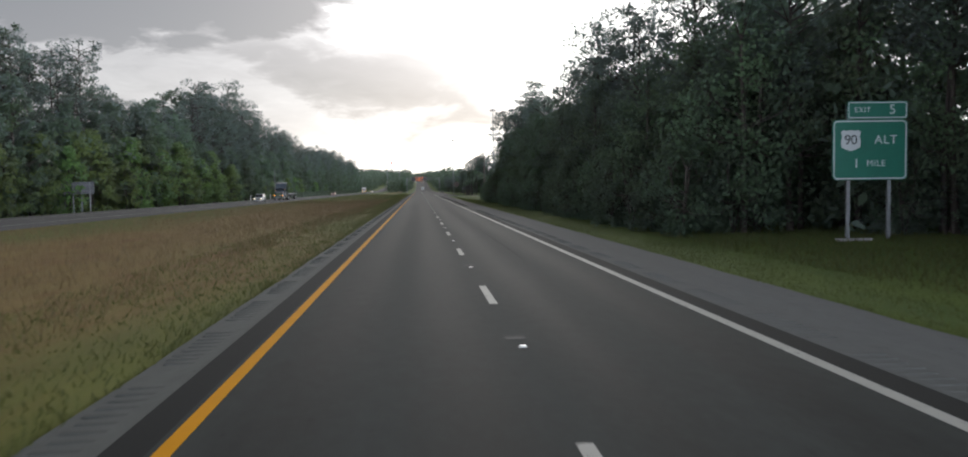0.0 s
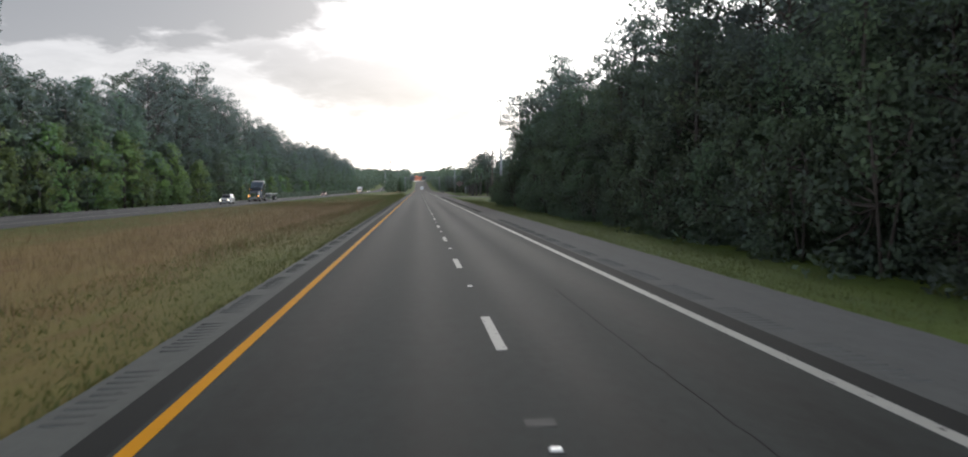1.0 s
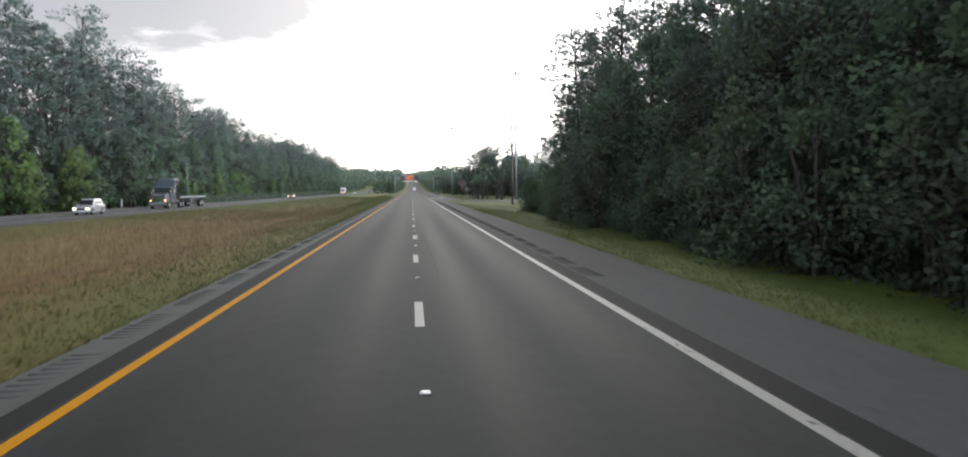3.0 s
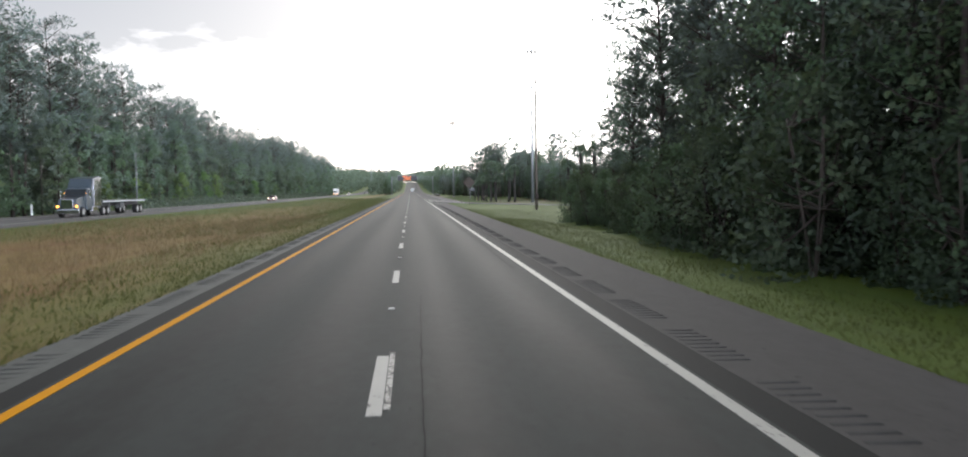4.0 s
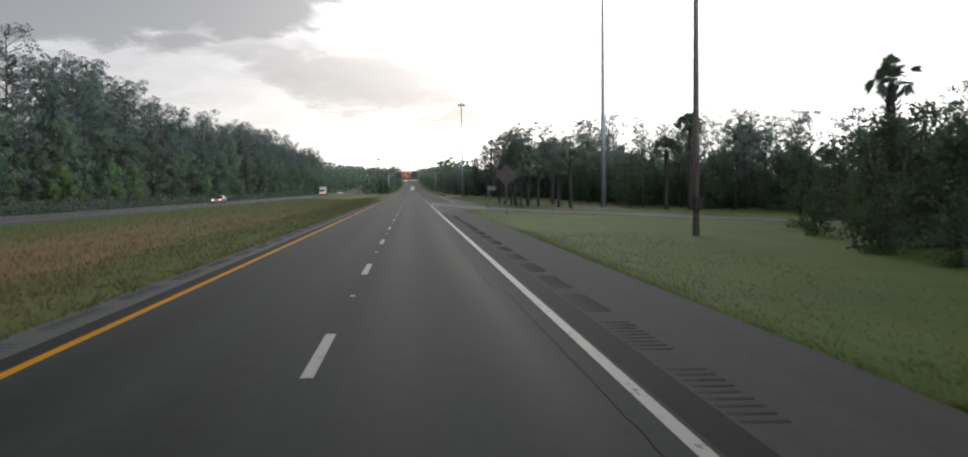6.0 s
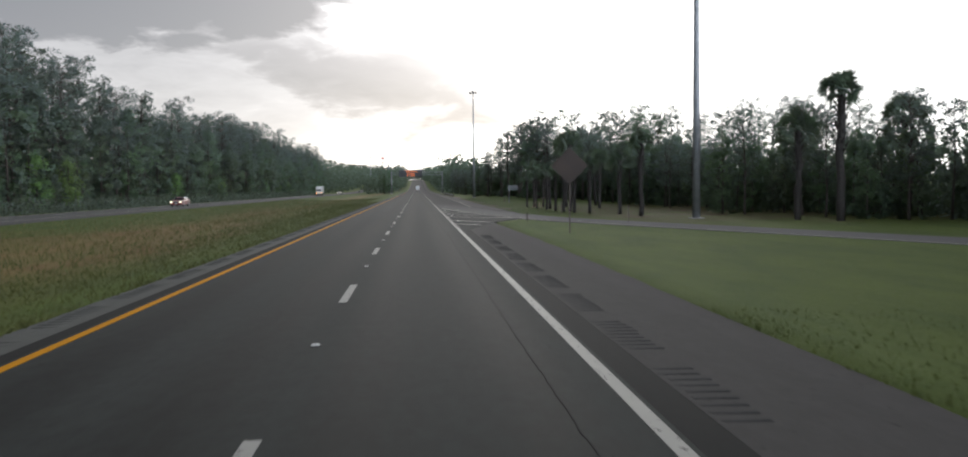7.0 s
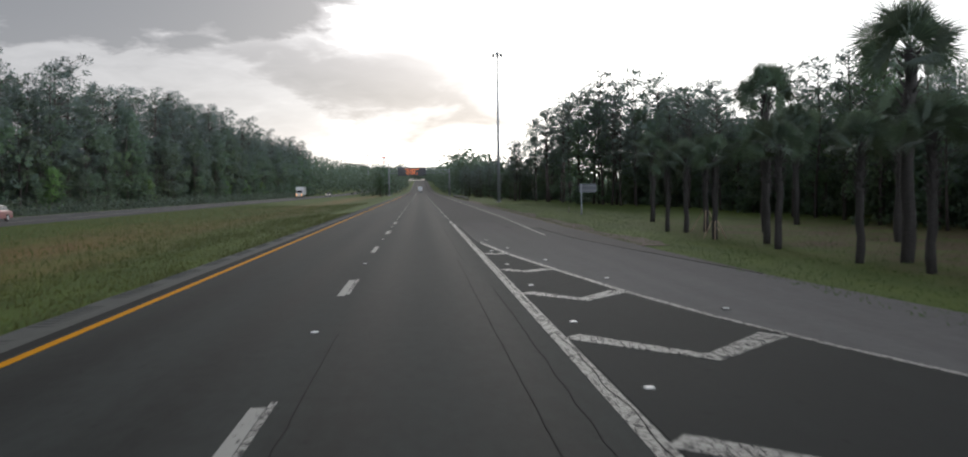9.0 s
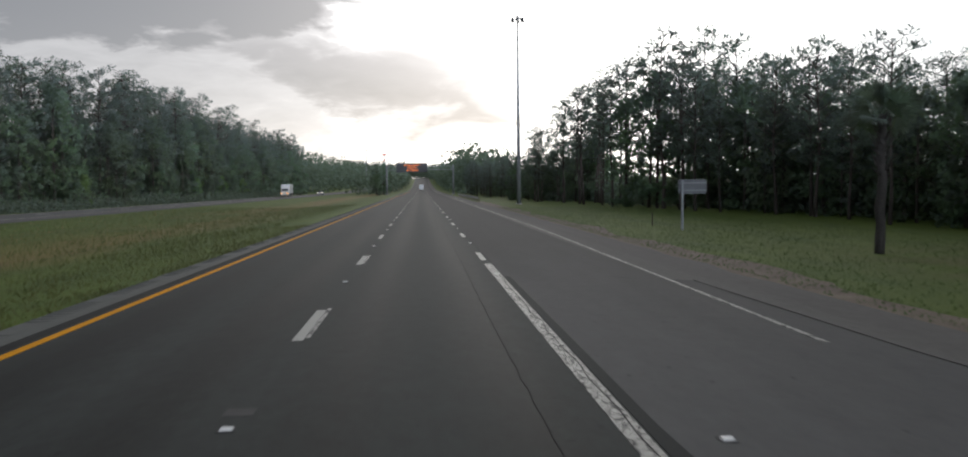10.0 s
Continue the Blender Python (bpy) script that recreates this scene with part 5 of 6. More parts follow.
def palm_proto(seed, height, fronds=32, size=1.0, fan=1.0):
    rng = np.random.default_rng(seed)
    e = thing("sabal_palm", Matrix.Identity(4), "sabal palm with a rough grey trunk and fan-shaped fronds", "palm", "palms beside the ramp")
    pts = [(0.06 * math.sin(i), 0.05 * math.cos(2 * i), height * i / 9 - (0.3 if i == 0 else 0)) for i in range(10)]
    v, f = [], []
    tube_data(pts, [0.21 + 0.02 * (i % 2) - 0.003 * i for i in range(10)], 10, v, f)
    for i in range(40):        # old frond stubs
        h = height * (0.55 + 0.43 * i / 40)
        a = i * 2.4
        tube_data([(0.2 * math.cos(a), 0.2 * math.sin(a), h), (0.42 * math.cos(a), 0.42 * math.sin(a), h + 0.3)], [0.05, 0.02], 4, v, f)
    mesh_object("trunk", v, f, M_PALMBARK, e, smooth=True)
    for i in range(fronds):
        a = i * 2.4 + rng.uniform(-0.2, 0.2)
        rise = 1.45 - 1.95 * i / fronds + rng.uniform(-0.15, 0.15)
        L = rng.uniform(0.45, 1.2) * (1.0 if rise > -0.2 else 0.8) * size
        d = Vector((math.cos(a) * math.cos(rise), math.sin(a) * math.cos(rise), math.sin(rise)))
        root = Vector((0, 0, height - 0.1))
        hub = root + d * L
        v, f = [], []
        tube_data([root, root.lerp(hub, 0.5) + Vector((0, 0, 0.05)), hub], [0.03, 0.022, 0.015], 4, v, f, False)
        side = d.cross(Vector((0, 0, 1))).normalized()
        up = side.cross(d)
        roll = rng.uniform(-1.5, 1.5)
        side, up = side * math.cos(roll) + up * math.sin(roll), up * math.cos(roll) - side * math.sin(roll)
        for k in range(26):       # leaflets of the fan
            w = (k - 12.5) / 12.5 * 1.35
            q = (d * math.cos(w) + side * math.sin(w)).normalized()
            ln = rng.uniform(0.75, 1.1) * (1.2 - 0.25 * abs(w) / 2) * size * fan
            tip = hub + q * ln + Vector((0, 0, -0.06 * ln - 0.03 * abs(w))) - up * 0.04
            mid = hub + q * ln * 0.55 + up * 0.05
            c = q.cross(up).normalized() * 0.03
            o = len(v)
            v += [tuple(hub), tuple(mid + c), tuple(tip), tuple(mid - c)]
            f.append((o, o + 1, o + 2, o + 3))
        mesh_object("frond", v, f, M_PALM, e)
    return e


palm_a, palm_b, palm_c, palm_d = palm_proto(31, 7.2), palm_proto(32, 6.2, 27), palm_proto(33, 6.7, 15, 0.82, 0.62), palm_proto(34, 6.7, 28, 0.66)
PALMS = [(17.0, 274.5, 0.93, 0), (17.2, 265.6, 0.70, 1), (20.65, 192.0, 0.97, 2), (29.5, 243.4, 1.27, 3), (15.5, 274.6, 0.62, 1), (15.6, 280.9, 0.66, 1), (19.64, 291.8, 1.0, 0), (19.3, 262.9, 0.76, 1), (38.3, 251.0, 1.05, 0), (27.9, 246.2, 1.0, 1),
         (15.35, 287.4, 0.62, 1), (17.1, 293.8, 0.68, 1), (18.0, 307.5, 0.8, 1), (22.0, 283.5, 0.85, 1), (25.0, 300.0, 0.85, 0),
         (19.8, 257.5, 0.90, 3), (16.3, 268.3, 0.70, 1), (15.8, 271.3, 0.64, 1), (16.4, 284.0, 0.70, 1), (15.9, 293.4, 0.64, 1), (15.2, 294.4, 0.58, 1)]
for i, (x, y, s, w) in enumerate(PALMS):
    m = Matrix.Translation((x, y, ground_z(x, y) - 0.02)) @ Matrix.Rotation(i * 1.7, 4, "Z") @ Matrix.Diagonal((s, s, s, 1))
    src = (palm_a, palm_b, palm_c, palm_d)[w]
    if i < 4:
        src.matrix_basis = m
    else:
        copy_thing(src, Matrix.Identity(4)).matrix_basis = m

M_STAKE = rough_material("pale_timber_stakes", (0.30, 0.22, 0.14), (0.46, 0.36, 0.25), 20, 2, 0.8, 0.2, 0.005)
for x, y, tall in ((15.35, 287.4, 0.85), (17.1, 293.8, 1.2)):
    s = thing("palm_brace", Matrix.Translation((x, y, ground_z(x, y))), "pale timber stakes bracing a newly planted palm", "stakes", "palm braces")
    for k in range(3):
        a = k * 2.094 + 0.2
        v, f = [], []
        tube_data([(0.75 * tall * math.cos(a), 0.75 * tall * math.sin(a), -0.06), (0.15 * math.cos(a), 0.15 * math.sin(a), tall)], [0.024, 0.024], 5, v, f)
        mesh_object("stake", v, f, M_STAKE, s)

# ---- vehicles on the opposite carriageway ----
M_GLASS = plain("dark_tinted_glass", (0.02, 0.024, 0.028), 0.08)
M_TYRE = rough_material("black_rubber", (0.012, 0.012, 0.012), (0.03, 0.03, 0.03), 20, 2, 0.8, 0.1, 0.003)
M_RIM = plain("alloy_wheel", (0.45, 0.46, 0.47), 0.35, 0.8)
M_CHROME = plain("polished_chrome", (0.75, 0.76, 0.78), 0.12, 1.0)
M_HEAD = plain("lit_headlamp", (1.0, 0.86, 0.6), 0.3, 0.0, 1.8)
M_AMBER = plain("lit_amber_lamp", (1.0, 0.40, 0.06), 0.3, 0.0, 2.2)
M_TAIL = plain("red_tail_lamp", (0.40, 0.02, 0.015), 0.3)


def car_paint(name, colour):
    m, nt, b = new_material(name)
    vec = nt.nodes.new("ShaderNodeTexCoord").outputs["Object"]
    dirt = noise_tex(nt, vec, 2.5, 4, 0.6)
    nt.links.new(mix_rgb(nt, math_node(nt, "MULTIPLY", dirt, 0.25), colour, (0.12, 0.11, 0.10)), b.inputs["Base Color"])
    b.inputs["Roughness"].default_value = 0.3
    b.inputs["Coat Weight"].default_value = 0.6
    return m


def wheel(parent, x, y, r, w):
    v, f = [], []
    tube_data([(-w / 2, 0, 0), (-w / 2 + 0.03, 0, 0), (w / 2 - 0.03, 0, 0), (w / 2, 0, 0)], [r * 0.92, r, r, r * 0.92], 20, v, f)
    t = mesh_object("wheel", v, f, M_TYRE, parent, "black tyre")
    t.location = (x, y, r)
    v, f = [], []
    tube_data([(-w / 2 - 0.012, 0, 0), (w / 2 + 0.012, 0, 0)], [r * 0.58, r * 0.58], 16, v, f)
    mesh_object("rim", v, f, M_RIM, t, "alloy rim")


def profile_body(profile, width, inset=0.0):
    """A body of given side outline (y, z), drawn in at the top by inset."""
    bm = bmesh.new()
    zs = [z for _, z in profile]
    lo, hi = min(zs), max(zs)
    rings = []
    for sx in (-1, 1):
        rings.append([bm.verts.new((sx * (width / 2 - inset * (z - lo) / (hi - lo)), y, z)) for y, z in profile])
    n = len(profile)
    bm.faces.new(list(reversed(rings[0])))
    bm.faces.new(rings[1])
    for i in range(n):
        j = (i + 1) % n
        bm.faces.new((rings[0][i], rings[0][j], rings[1][j], rings[1][i]))
    bmesh.ops.recalc_face_normals(bm, faces=bm.faces)
    bmesh.ops.bevel(bm, geom=bm.edges[:], offset=0.05, segments=2, affect="EDGES", profile=0.6)
    return bm


def passenger_car(name, x, y, paint, label, suv=False, lit=True):
    """Faces the viewer: its front is towards -y."""
    s = thing(name, Matrix.Translation((x, y, -0.184)), label, "car", "oncoming cars")
    if suv:
        L, h1, h2, r = 4.7, 1.05, 1.72, 0.36
        cabin = [(-1.05, 1.0), (-0.35, 1.68), (0.4, 1.73), (1.85, 1.66), (2.2, 1.0)]
    else:
        L, h1, h2, r = 4.8, 0.95, 1.45, 0.33
        cabin = [(-0.95, 0.9), (-0.15, 1.40), (0.7, 1.45), (1.35, 1.36), (2.0, 0.92)]
    body = [(-L / 2, 0.35), (-L / 2 - 0.05, 0.6), (-L / 2 + 0.12, h1 * 0.78), (-1.1, h1), (2.1, h1), (L / 2, h1 * 0.95), (L / 2 + 0.03, 0.5), (L / 2 - 0.1, 0.3), (-L / 2 + 0.3, 0.25)]
    part("body", profile_body(body, 1.84, 0.05), paint, s, smooth=False)
    part("cabin", profile_body(cabin, 1.62, 0.16), paint, s)
    part("windscreen", box_bm(1.36, 0.04, 0.72 if suv else 0.62, 0.015, (0, -0.76 if suv else -0.60, 1.34 if suv else 1.17), Matrix.Rotation(radians(-45 if suv else -56), 3, "X")), M_GLASS, s, "dark windscreen")
    for sx in (-1, 1):
        part("side_window", box_bm(0.03, 2.0, 0.36, 0.01, (sx * 0.745, 0.65, h1 + 0.24), Matrix.Rotation(radians(-sx * 12), 3, "Y")), M_GLASS, s, "dark side window")
        part("headlamp", box_bm(0.36, 0.1, 0.16, 0.03, (sx * 0.66, -L / 2 + 0.0, 0.68)), M_HEAD if lit else M_CHROME, s, "lit headlamp" if lit else "headlamp")
        part("tail_lamp", box_bm(0.3, 0.06, 0.18, 0.02, (sx * 0.7, L / 2 + 0.01, 0.78)), M_TAIL, s)
        part("mirror", box_bm(0.2, 0.1, 0.14, 0.03, (sx * 1.0, -0.7, h1 + 0.06)), paint, s)
        for wy in (-1.42, 1.42):
            wheel(s, sx * 0.82, wy, r, 0.22)
    part("grille", box_bm(1.0, 0.06, 0.2, 0.02, (0, -L / 2 - 0.02, 0.62)), M_BLACK, s)
    part("bumper", box_bm(1.78, 0.2, 0.22, 0.05, (0, -L / 2 + 0.02, 0.42)), paint, s)
    part("number_plate", box_bm(0.32, 0.01, 0.16, 0.0, (0, -L / 2 - 0.09, 0.44)), M_LEGEND, s)
    return s


P_SILVER = car_paint("silver_car_paint", (0.42, 0.43, 0.44))
P_RED = car_paint("dark_red_car_paint", (0.20, 0.03, 0.03))
P_DARK = car_paint("dark_blue_truck_paint", (0.03, 0.05, 0.07))
P_WHITE = car_paint("white_vehicle_paint", (0.6, 0.6, 0.58))


def semi_truck(x, y):
    """Tractor with an empty flatbed trailer; the front faces -y."""
    s = thing("flatbed_truck", Matrix.Translation((x, y, -0.184)) @ Matrix.Diagonal((1.08, 1.08, 1.1, 1)), "dark semi truck with chrome trim pulling an empty flatbed trailer", "truck")
    part("hood", profile_body([(-4.0, 0.7), (-4.1, 1.2), (-3.9, 1.75), (-2.0, 2.05), (-2.0, 0.7)], 1.9, 0.12), P_DARK, s)
    part("cab", profile_body([(-2.0, 0.7), (-2.0, 2.0), (-1.55, 2.75), (-0.5, 2.85), (-0.5, 0.7)], 2.3, 0.06), P_DARK, s)
    part("sleeper", profile_body([(-0.5, 0.8), (-0.9, 2.8), (-0.3, 3.75), (1.6, 4.0), (1.6, 0.8)], 2.4, 0.05), P_DARK, s)
    part("side_fairing", box_bm(0.05, 2.0, 2.7, 0.02, (1.21, 0.75, 2.35)), M_CHROME, s, "bright polished side fairing")
    part("windscreen", box_bm(1.9, 0.04, 0.8, 0.01, (0, -1.82, 2.36), Matrix.Rotation(radians(-30), 3, "X")), M_GLASS, s)
    part("grille", box_bm(1.1, 0.08, 0.95, 0.03, (0, -4.08, 1.25)), M_CHROME, s)
    part("bumper", box_bm(2.3, 0.25, 0.4, 0.05, (0, -4.15, 0.55)), M_CHROME, s)
    for sx in (-1, 1):
        part("headlamp", box_bm(0.22, 0.1, 0.16, 0.03, (sx * 0.9, -4.1, 1.05)), M_AMBER, s, "lit amber-white headlamp")
        part("marker_lamp", box_bm(0.06, 0.07, 0.06, 0.015, (sx * 1.05, -2.0, 2.3)), M_AMBER, s)
        part("side_window", box_bm(0.03, 0.9, 0.6, 0.01, (sx * 1.15, -1.2, 2.3)), M_GLASS, s)
        part("mirror", box_bm(0.12, 0.18, 0.7, 0.03, (sx * 1.42, -1.9, 2.2)), M_CHROME, s)
        part("fuel_tank", box_bm(0.5, 1.5, 0.6, 0.12, (sx * 0.95, 0.1, 0.75)), M_CHROME, s)
        v, f = [], []
        tube_data([(sx * 1.05, 1.75, 1.0), (sx * 1.05, 1.75, 4.0)], [0.08, 0.08], 10, v, f)
        mesh_object("exhaust_stack", v, f, M_CHROME, s)
        for wy in (-3.0, 2.6, 3.9):
            wheel(s, sx * 0.98, wy, 0.5, 0.32)
        for wy in (13.4, 14.7):
            wheel(s, sx * 0.98, wy, 0.5, 0.5)
    part("chassis", box_bm(0.9, 5.4, 0.3, 0.03, (0, 2.2, 0.85)), M_DMSBLACK, s)
    part("flatbed_deck", box_bm(2.55, 14.2, 0.22, 0.02, (0, 9.0, 1.45)), M_ALU, s, "empty aluminium flatbed deck")
    for sx in (-1, 1):
        part("deck_rail", box_bm(0.06, 14.2, 0.12, 0.01, (sx * 1.30, 9.0, 1.42)), M_LEGEND, s)
        part("beam", box_bm(0.14, 13.0, 0.42, 0.02, (sx * 0.5, 9.2, 1.12)), M_DMSBLACK, s)
        part("landing_leg", box_bm(0.12, 0.12, 0.9, 0.01, (sx * 0.7, 5.6, 0.75)), M_STEEL, s)
    part("tool_box", box_bm(0.5, 1.2, 0.6, 0.03, (1.0, 8.0, 0.95)), M_ALU, s)
    return s


def box_truck(x, y, facing, label):
    s = thing("box_truck", Matrix.Translation((x, y, -0.184 if x < -20 else road_z(x))) @ Matrix.Rotation(0 if facing else math.pi, 4, "Z"), label, "truck", "trucks")
    part("cargo_box", box_bm(2.4, 5.6, 2.5, 0.05, (0, 1.2, 2.25)), P_WHITE, s)
    part("cab", profile_body([(-3.6, 0.6), (-3.65, 1.3), (-2.9, 1.55), (-2.4, 2.4), (-1.65, 2.45), (-1.65, 0.6)], 2.1, 0.1), P_WHITE, s)
    part("chassis", box_bm(1.0, 6.6, 0.3, 0.03, (0, 0.2, 0.75)), M_DMSBLACK, s)
    part("windscreen", box_bm(1.7, 0.04, 0.75, 0.01, (0, -2.72, 1.98), Matrix.Rotation(radians(-30), 3, "X")), M_GLASS, s)
    for sx in (-1, 1):
        part("headlamp", box_bm(0.36, 0.12, 0.22, 0.03, (sx * 0.8, -3.66, 1.0)), M_AMBER, s, "lit headlamp")
        part("tail_lamp", box_bm(0.2, 0.06, 0.2, 0.02, (sx * 1.0, 4.03, 0.95)), M_TAIL, s)
        for wy in (-2.6, 2.6):
            wheel(s, sx * 0.88, wy, 0.42, 0.28)
    return s


passenger_car("oncoming_suv", -35.2, 166.0, P_SILVER, "silver sport utility vehicle driving on the opposite carriageway", True)
semi_truck(-35.6, 197.0)
passenger_car("oncoming_sedan", -35.4, 325.0, P_RED, "dark red sedan with lit headlamps on the opposite carriageway")
box_truck(-35.8, 520.0, True, "white box truck with amber lamps on the opposite carriageway")
passenger_car("oncoming_sedan", -34.6, 590.0, P_SILVER, "silver sedan with lit headlamps far along the opposite carriageway")
box_truck(1.9, 735.0, False, "white box truck far along the carriageway")

# ---- road details ----
M_RPM = plain("pale_reflective_marker", (0.62, 0.62, 0.58), 0.35)
M_SOCKET = rough_material("dark_marker_patch", (0.012, 0.012, 0.012), (0.03, 0.03, 0.03), 30, 4, 0.8, 0.2, 0.004)


def lane_marker(x, y, first=[None]):
    z = road_z(x)
    if first[0] is None:
        s = thing("pavement_marker", Matrix.Translation((x, y, z)), "small pale raised reflective pavement marker on asphalt", "pavement marker", "raised pavement markers")
        part("lens", box_bm(0.125, 0.11, 0.030, 0.004, (0, 0, 0.014), taper=(0.8, 0.5)), M_RPM, s)
        part("pad", box_bm(0.16, 0.15, 0.008, 0.0, (0, 0, 0.003)), M_SOCKET, s, "dark bitumen pad")
        first[0] = s
        return s
    return copy_thing(first[0], Matrix.Translation((x, y, z)))


for k in range(-2, 42):
    lane_marker(0.02, DASH * (k + 0.5))
for k in range(25, 40):
    lane_marker(3.78, DASH * k - 4.2)
for y in (247.0, 258.2, 263.0, 268.5, 274.0, 279.5, 284.5):
    lane_marker(4.25, y)
    lane_marker(ramp_near(y) + 0.5, y + 1.5)

patch = strip("old_patch", (const(-0.16), const(0.14)), [-0.14, 0.14], lambda x: 0.004, M_SOCKET, road, thick=0.004, label="dark scar of a lost marker")
patch.matrix_basis = Matrix.Translation((0, DASH * -0.5 + 0.8, 0))
for k in (0, 1, 3, 8, 10, 12, 13, 17, 18, 22, 23):
    same_mesh("old_patch", patch.data, road, Matrix.Translation((0.02, DASH * (k + 0.5) + 0.75 + 0.15 * math.sin(k), 0)))


def crack(x, y0, y1, seed, amp, width=0.011):
    """A sealed crack that wanders along the lane."""
    ys = span(y0, y1, 0.35)
    wander = lambda y: x + amp * 0.7 * noise.noise(Vector((seed, y * 0.07, 0))) + 0.035 * noise.noise(Vector((seed, y * 1.7, 3)))
    half = lambda y: width * (0.55 + 0.6 * abs(noise.noise(Vector((seed + 4, y * 0.8, 0)))))
    strip("sealed_crack", (lambda y: wander(y) - half(y), lambda y: wander(y) + half(y)), ys, lambda x: road_z(x) + 0.004, M_TAR, road, thick=0.004, label="thin dark sealed crack")


for a in ((3.34, 124, 178, 1.0, 0.12), (3.46, 131, 166, 2.0, 0.08), (3.1, 178, 196, 3.0, 0.1), (2.97, 196, 232, 4.0, 0.08), (2.85, 232, 276, 5.0, 0.06), (3.32, 250, 268, 8.5, 0.08), (3.0, 276, 330, 6.0, 0.06), (0.55, 92, 118, 7.0, 0.15), (0.4, 252, 262, 8.0, 0.1), (2.8, 330, 400, 9.0, 0.2), (1.9, 9, 30, 10.0, 0.3)):
    crack(*a)
for seed, y0, y1 in ((21.0, 238, 262), (22.0, 264, 301)):
    ys = span(y0, y1, 0.3)
    w = lambda y: 3.80 + 0.07 * noise.noise(Vector((seed, y * 0.9, 0)))
    strip("sealed_crack", (lambda y: w(y) - 0.006 - 0.006 * noise.noise(Vector((seed, y * 2.1, 5))), lambda y: w(y) + 0.008), ys, lambda x: gore_z(x) + 0.009, M_TAR, road, thick=0.003, label="thin dark crack through the paint")


def bent_bar(points, width):
    """A painted bar along points, mitred at its bends."""
    v, f = [], []
    for i, (x, y) in enumerate(points):
        a = Vector(points[max(0, i - 1)])
        b = Vector(points[min(len(points) - 1, i + 1)])
        d = (b - a).normalized()
        n = Vector((-d.y, d.x)) * width / 2
        for s in (-1, 1):
            px, py = x + s * n.x, y + s * n.y
            v.append((px, py, gore_z(px) + 0.011))
        for s in (1, -1):
            px, py = x + s * n.x, y + s * n.y
            v.append((px, py, gore_z(px) + 0.002))
    for i in range(len(points) - 1):
        for k in range(4):
            k2 = (k + 1) % 4
            f.append((4 * i + k, 4 * i + k2, 4 * i + 4 + k2, 4 * i + 4 + k))
    f += [(0, 3, 2, 1), tuple(4 * (len(points) - 1) + k for k in range(4))]
    return mesh_object("gore_chevron", v, f, M_FLAKED, road, "flaked white painted chevron")


bent_bar([(3.95, 242.2), (5.35, 241.0)], 0.42)
bent_bar([(3.95, 248.3), (6.33, 245.4)], 0.42)
for points in (((3.95, 256.2), (6.5, 254.2), (8.95, 257.1)), ((3.95, 261.6), (5.6, 259.9), (7.2, 261.7)), ((3.95, 267.1), (5.0, 265.9), (6.05, 267.3)),
               ((3.95, 272.4), (4.55, 271.8), (5.25, 272.5)), ((3.95, 278.4), (4.25, 278.0), (4.6, 278.3))):
    bent_bar(points, 0.46)


def rumble(parent, x0, x1, first, last, zfun, near, seed, material):
    """Raised rumble bars in sets of nine, 0.3 m apart."""
    data, rest = None, ([], [])
    rr = random.Random(seed)
    y = first
    count = 0
    while y < last:
        for i in range(9):
            xa = x0 + rr.uniform(-0.03, 0.03)
            yy = y + 0.3 * i
            z = zfun((x0 + x1) / 2)
            if near[0] <= yy <= near[1] and count < 300:
                count += 1
                m = Matrix.Translation((xa, yy, z))
                if data is None:
                    o = part("rumble_bar", box_bm(x1 - x0, 0.085, 0.014, 0.004, ((x1 - x0) / 2, 0, 0.002)), material, parent, "dark rumble bar")
                    o.matrix_basis, data = m, o.data
                else:
                    same_mesh("rumble_bar", data, parent, m)
            else:
                b = len(rest[0])
                for dx, dy, dz in ((0, -0.055, 0), (0, -0.03, 0.009), (0, 0.03, 0.009), (0, 0.055, 0), (1, -0.055, 0), (1, -0.03, 0.009), (1, 0.03, 0.009), (1, 0.055, 0)):
                    rest[0].append((xa + dx * (x1 - x0), yy + dy, z + dz))
                rest[1].extend([(b, b + 4, b + 5, b + 1), (b + 1, b + 5, b + 6, b + 2), (b + 2, b + 6, b + 7, b + 3), (b, b + 1, b + 2, b + 3), (b + 4, b + 7, b + 6, b + 5)])
        y += 3.75
    tagged(mesh_object("rumble_bars", rest[0], rest[1], material, parent), kind="stuff")


rumble(shoulder_left, -4.80, -4.36, -14.2, 420, M_LEFT_Z, (-15, 110), 1, M_RUMBLE)
rumble(shoulder_outer, 4.42, 4.92, -13.0, 70, road_z, (-14, 71), 3, M_RUMBLE_OUTER)
rumble(shoulder_right, 4.42, 4.92, 92.0, 230, road_z, (91, 231), 2, M_RUMBLE_OLD)

# ---- grass ----


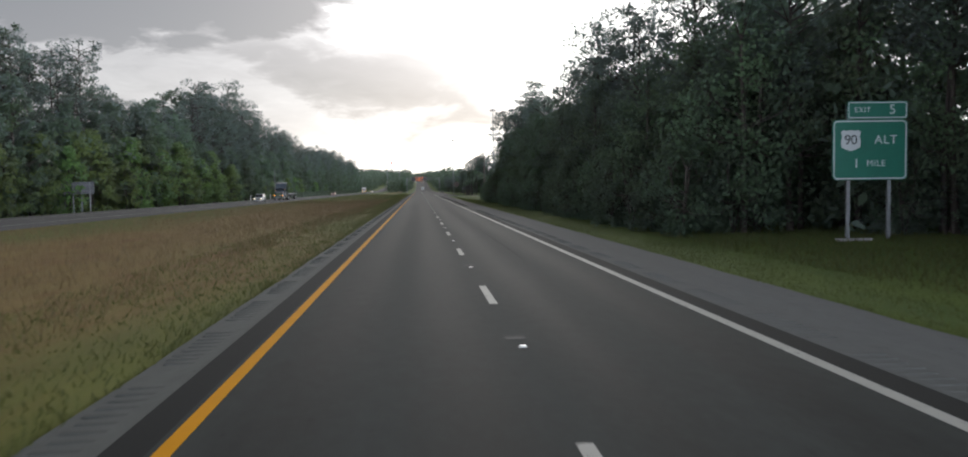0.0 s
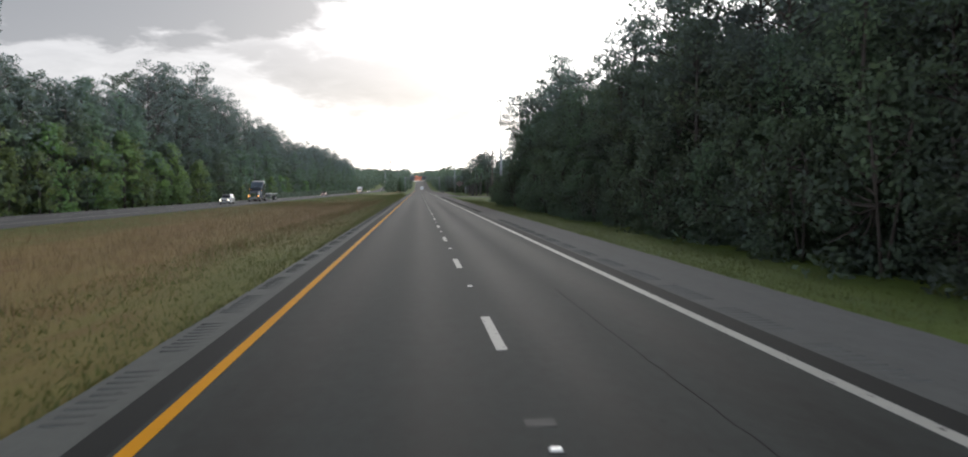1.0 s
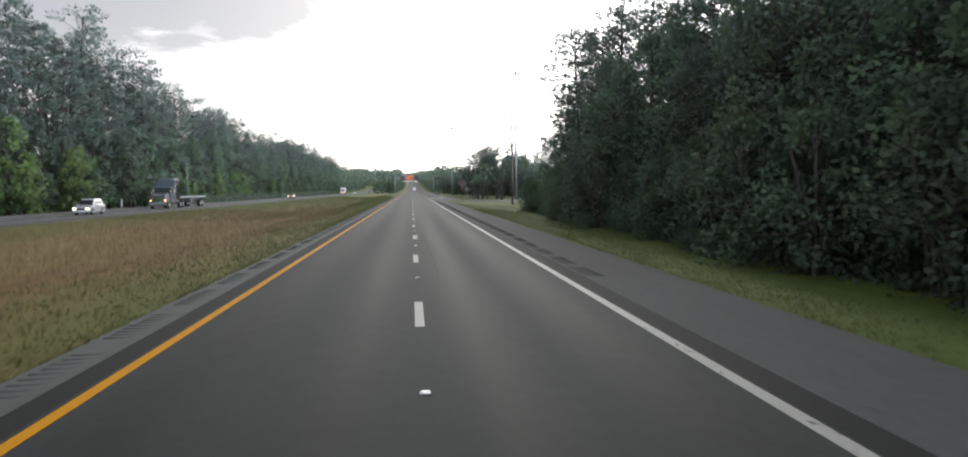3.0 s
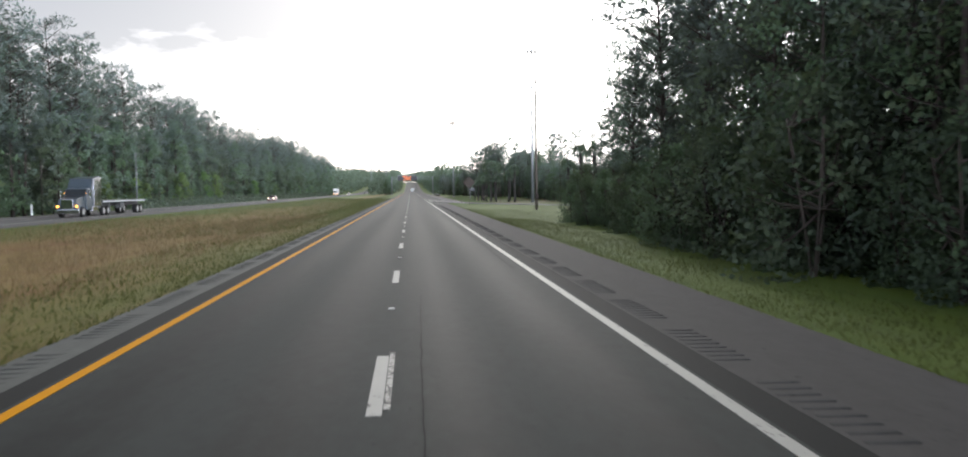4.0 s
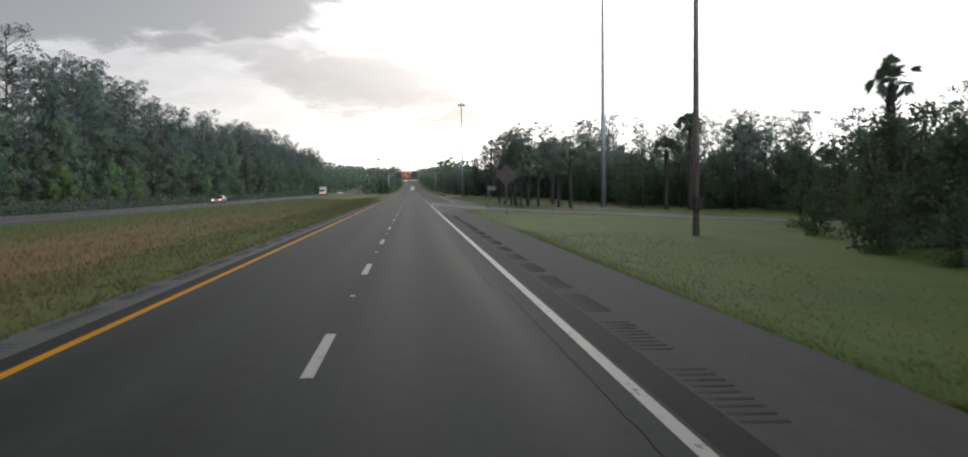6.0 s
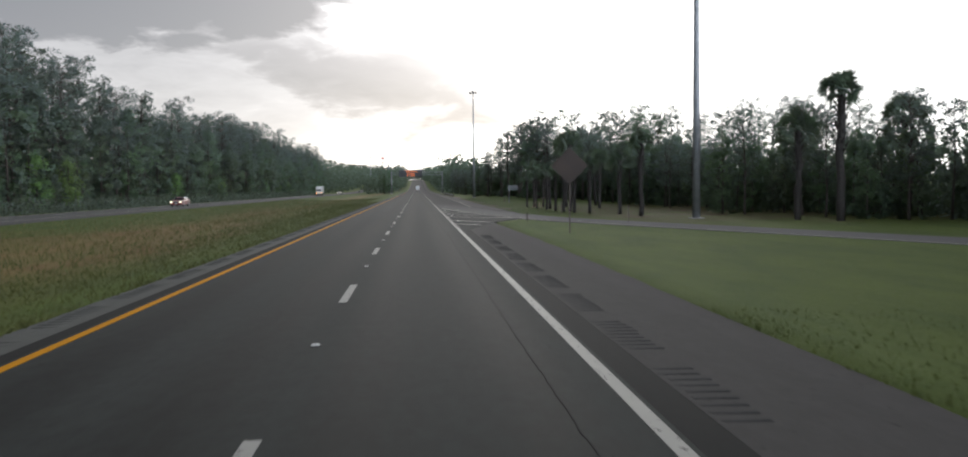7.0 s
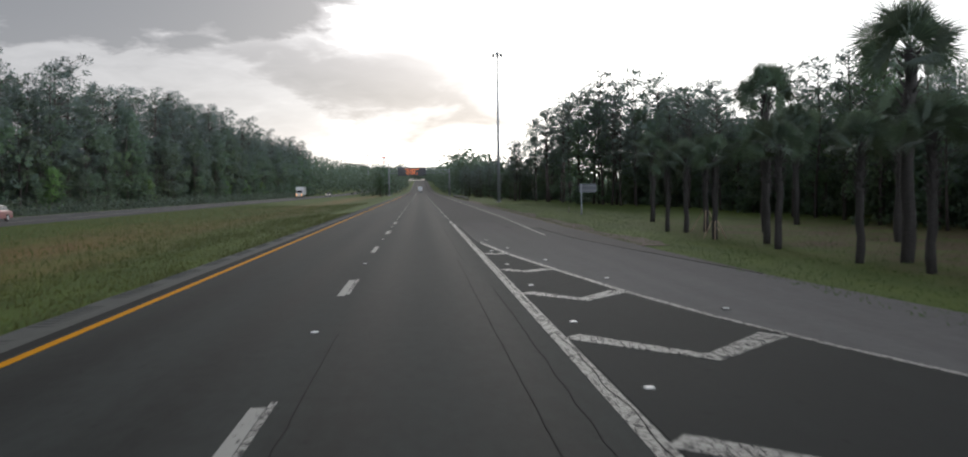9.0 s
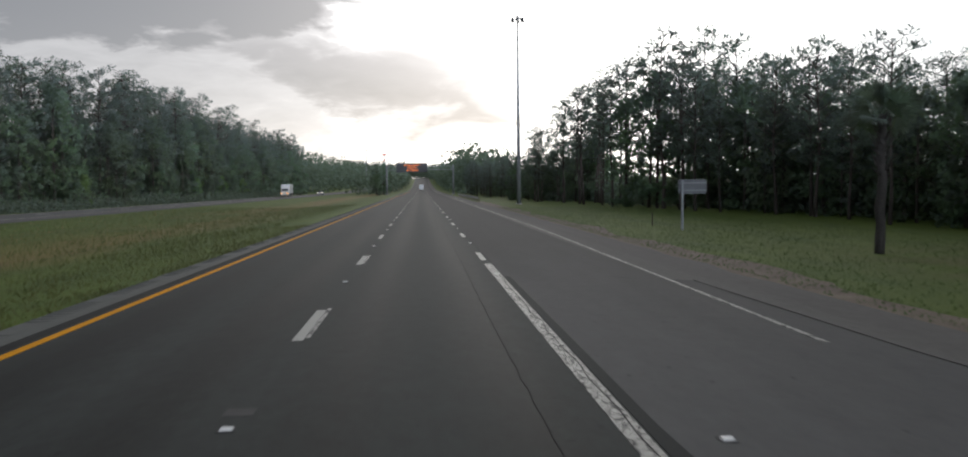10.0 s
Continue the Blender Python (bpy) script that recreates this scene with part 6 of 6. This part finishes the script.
def blades(name, n, xr, yr, h, w, material, seed, label, edge=0.0, keep=None):
    """Single blades of grass, thicker in tufts; edge: how strongly they crowd towards the first side."""
    rng = np.random.default_rng(seed)
    u = rng.uniform(0, 1, n) ** (1 + edge)
    x = xr[0] + (xr[1] - xr[0]) * u
    y = rng.uniform(*yr, n)
    tuft = np.sin(x * 3.1 + np.sin(y * 1.3) * 2) * np.sin(y * 2.3 + x) + rng.normal(0, 0.7, n)
    ok = tuft > -0.5
    if keep is not None:
        ok &= np.array([keep(a, b) for a, b in zip(x, y)])
    x, y = x[ok], y[ok]
    m = len(x)
    z = np.array([ground_z(a, b) for a, b in zip(x, y)]) - 0.02
    hh = h * rng.uniform(0.45, 1.3, m)
    a = rng.uniform(0, 6.283, m)
    lean = rng.normal(0, 0.4, (m, 2)) * hh[:, None]
    p = np.stack([x, y, z], axis=1)
    s = np.stack([np.cos(a) * w / 2, np.sin(a) * w / 2, np.zeros(m)], axis=1)
    tip = p + np.stack([lean[:, 0], lean[:, 1], hh], axis=1)
    v = np.stack([p - s, p + s, tip], axis=1).reshape(-1, 3)
    return tagged(fast_mesh(name, v, np.arange(3 * m).reshape(-1, 3), material), label, "grass", kind="stuff")


blades("verge_grass_blades", 90000, (-4.95, -10.5), (-16, 330), 0.12, 0.035, M_BLADE, 41, "unmown green grass along the inner shoulder", 0.6)
blades("verge_grass_blades", 45000, (6.85, 10.8), (-12, 170), 0.11, 0.035, M_BLADE, 42, "green grass strip along the outer shoulder", 0.2)
blades("verge_weeds", 16000, (10.6, 24.0), (0, 30), 0.24, 0.045, M_BLADE, 49, "rank dark grass and weeds round the sign posts")
blades("verge_grass_blades", 12000, (6.88, 13.5), (150, 205), 0.09, 0.032, M_BLADE, 48, "grass strip thinning out beside the shoulder", 1.0)
blades("verge_grass_blades", 60000, (6.9, 20.0), (155, 262), 0.03, 0.03, M_MOWN, 43, "short mown grass beside the ramp", 0.3, lambda x, y: x < ramp_near(y) + 0.03 and (y < 231 or x > interp(y, [(231, 7.1), (246.7, 7.15), (250.2, 8.3), (256, 9.9)])))
blades("median_grass_stems", 62000, (-7.6, -28.5), (-14, 185), 0.34, 0.026, M_STRAW, 44, "tall dry seeding grass in the median")
blades("median_grass_stems", 8000, (-12.0, -28.5), (185, 380), 0.30, 0.026, M_STRAW, 46, "thin dry seeding grass in the green median")
blades("median_grass_blades", 60000, (-7.0, -28.5), (150, 400), 0.22, 0.035, M_BLADE, 47, "green unmown grass in the median")
blades("verge_grass_blades", 30000, (10.9, 26.0), (262, 380), 0.10, 0.045, M_MOWN, 45, "grass beside the merging lane", 0.5)
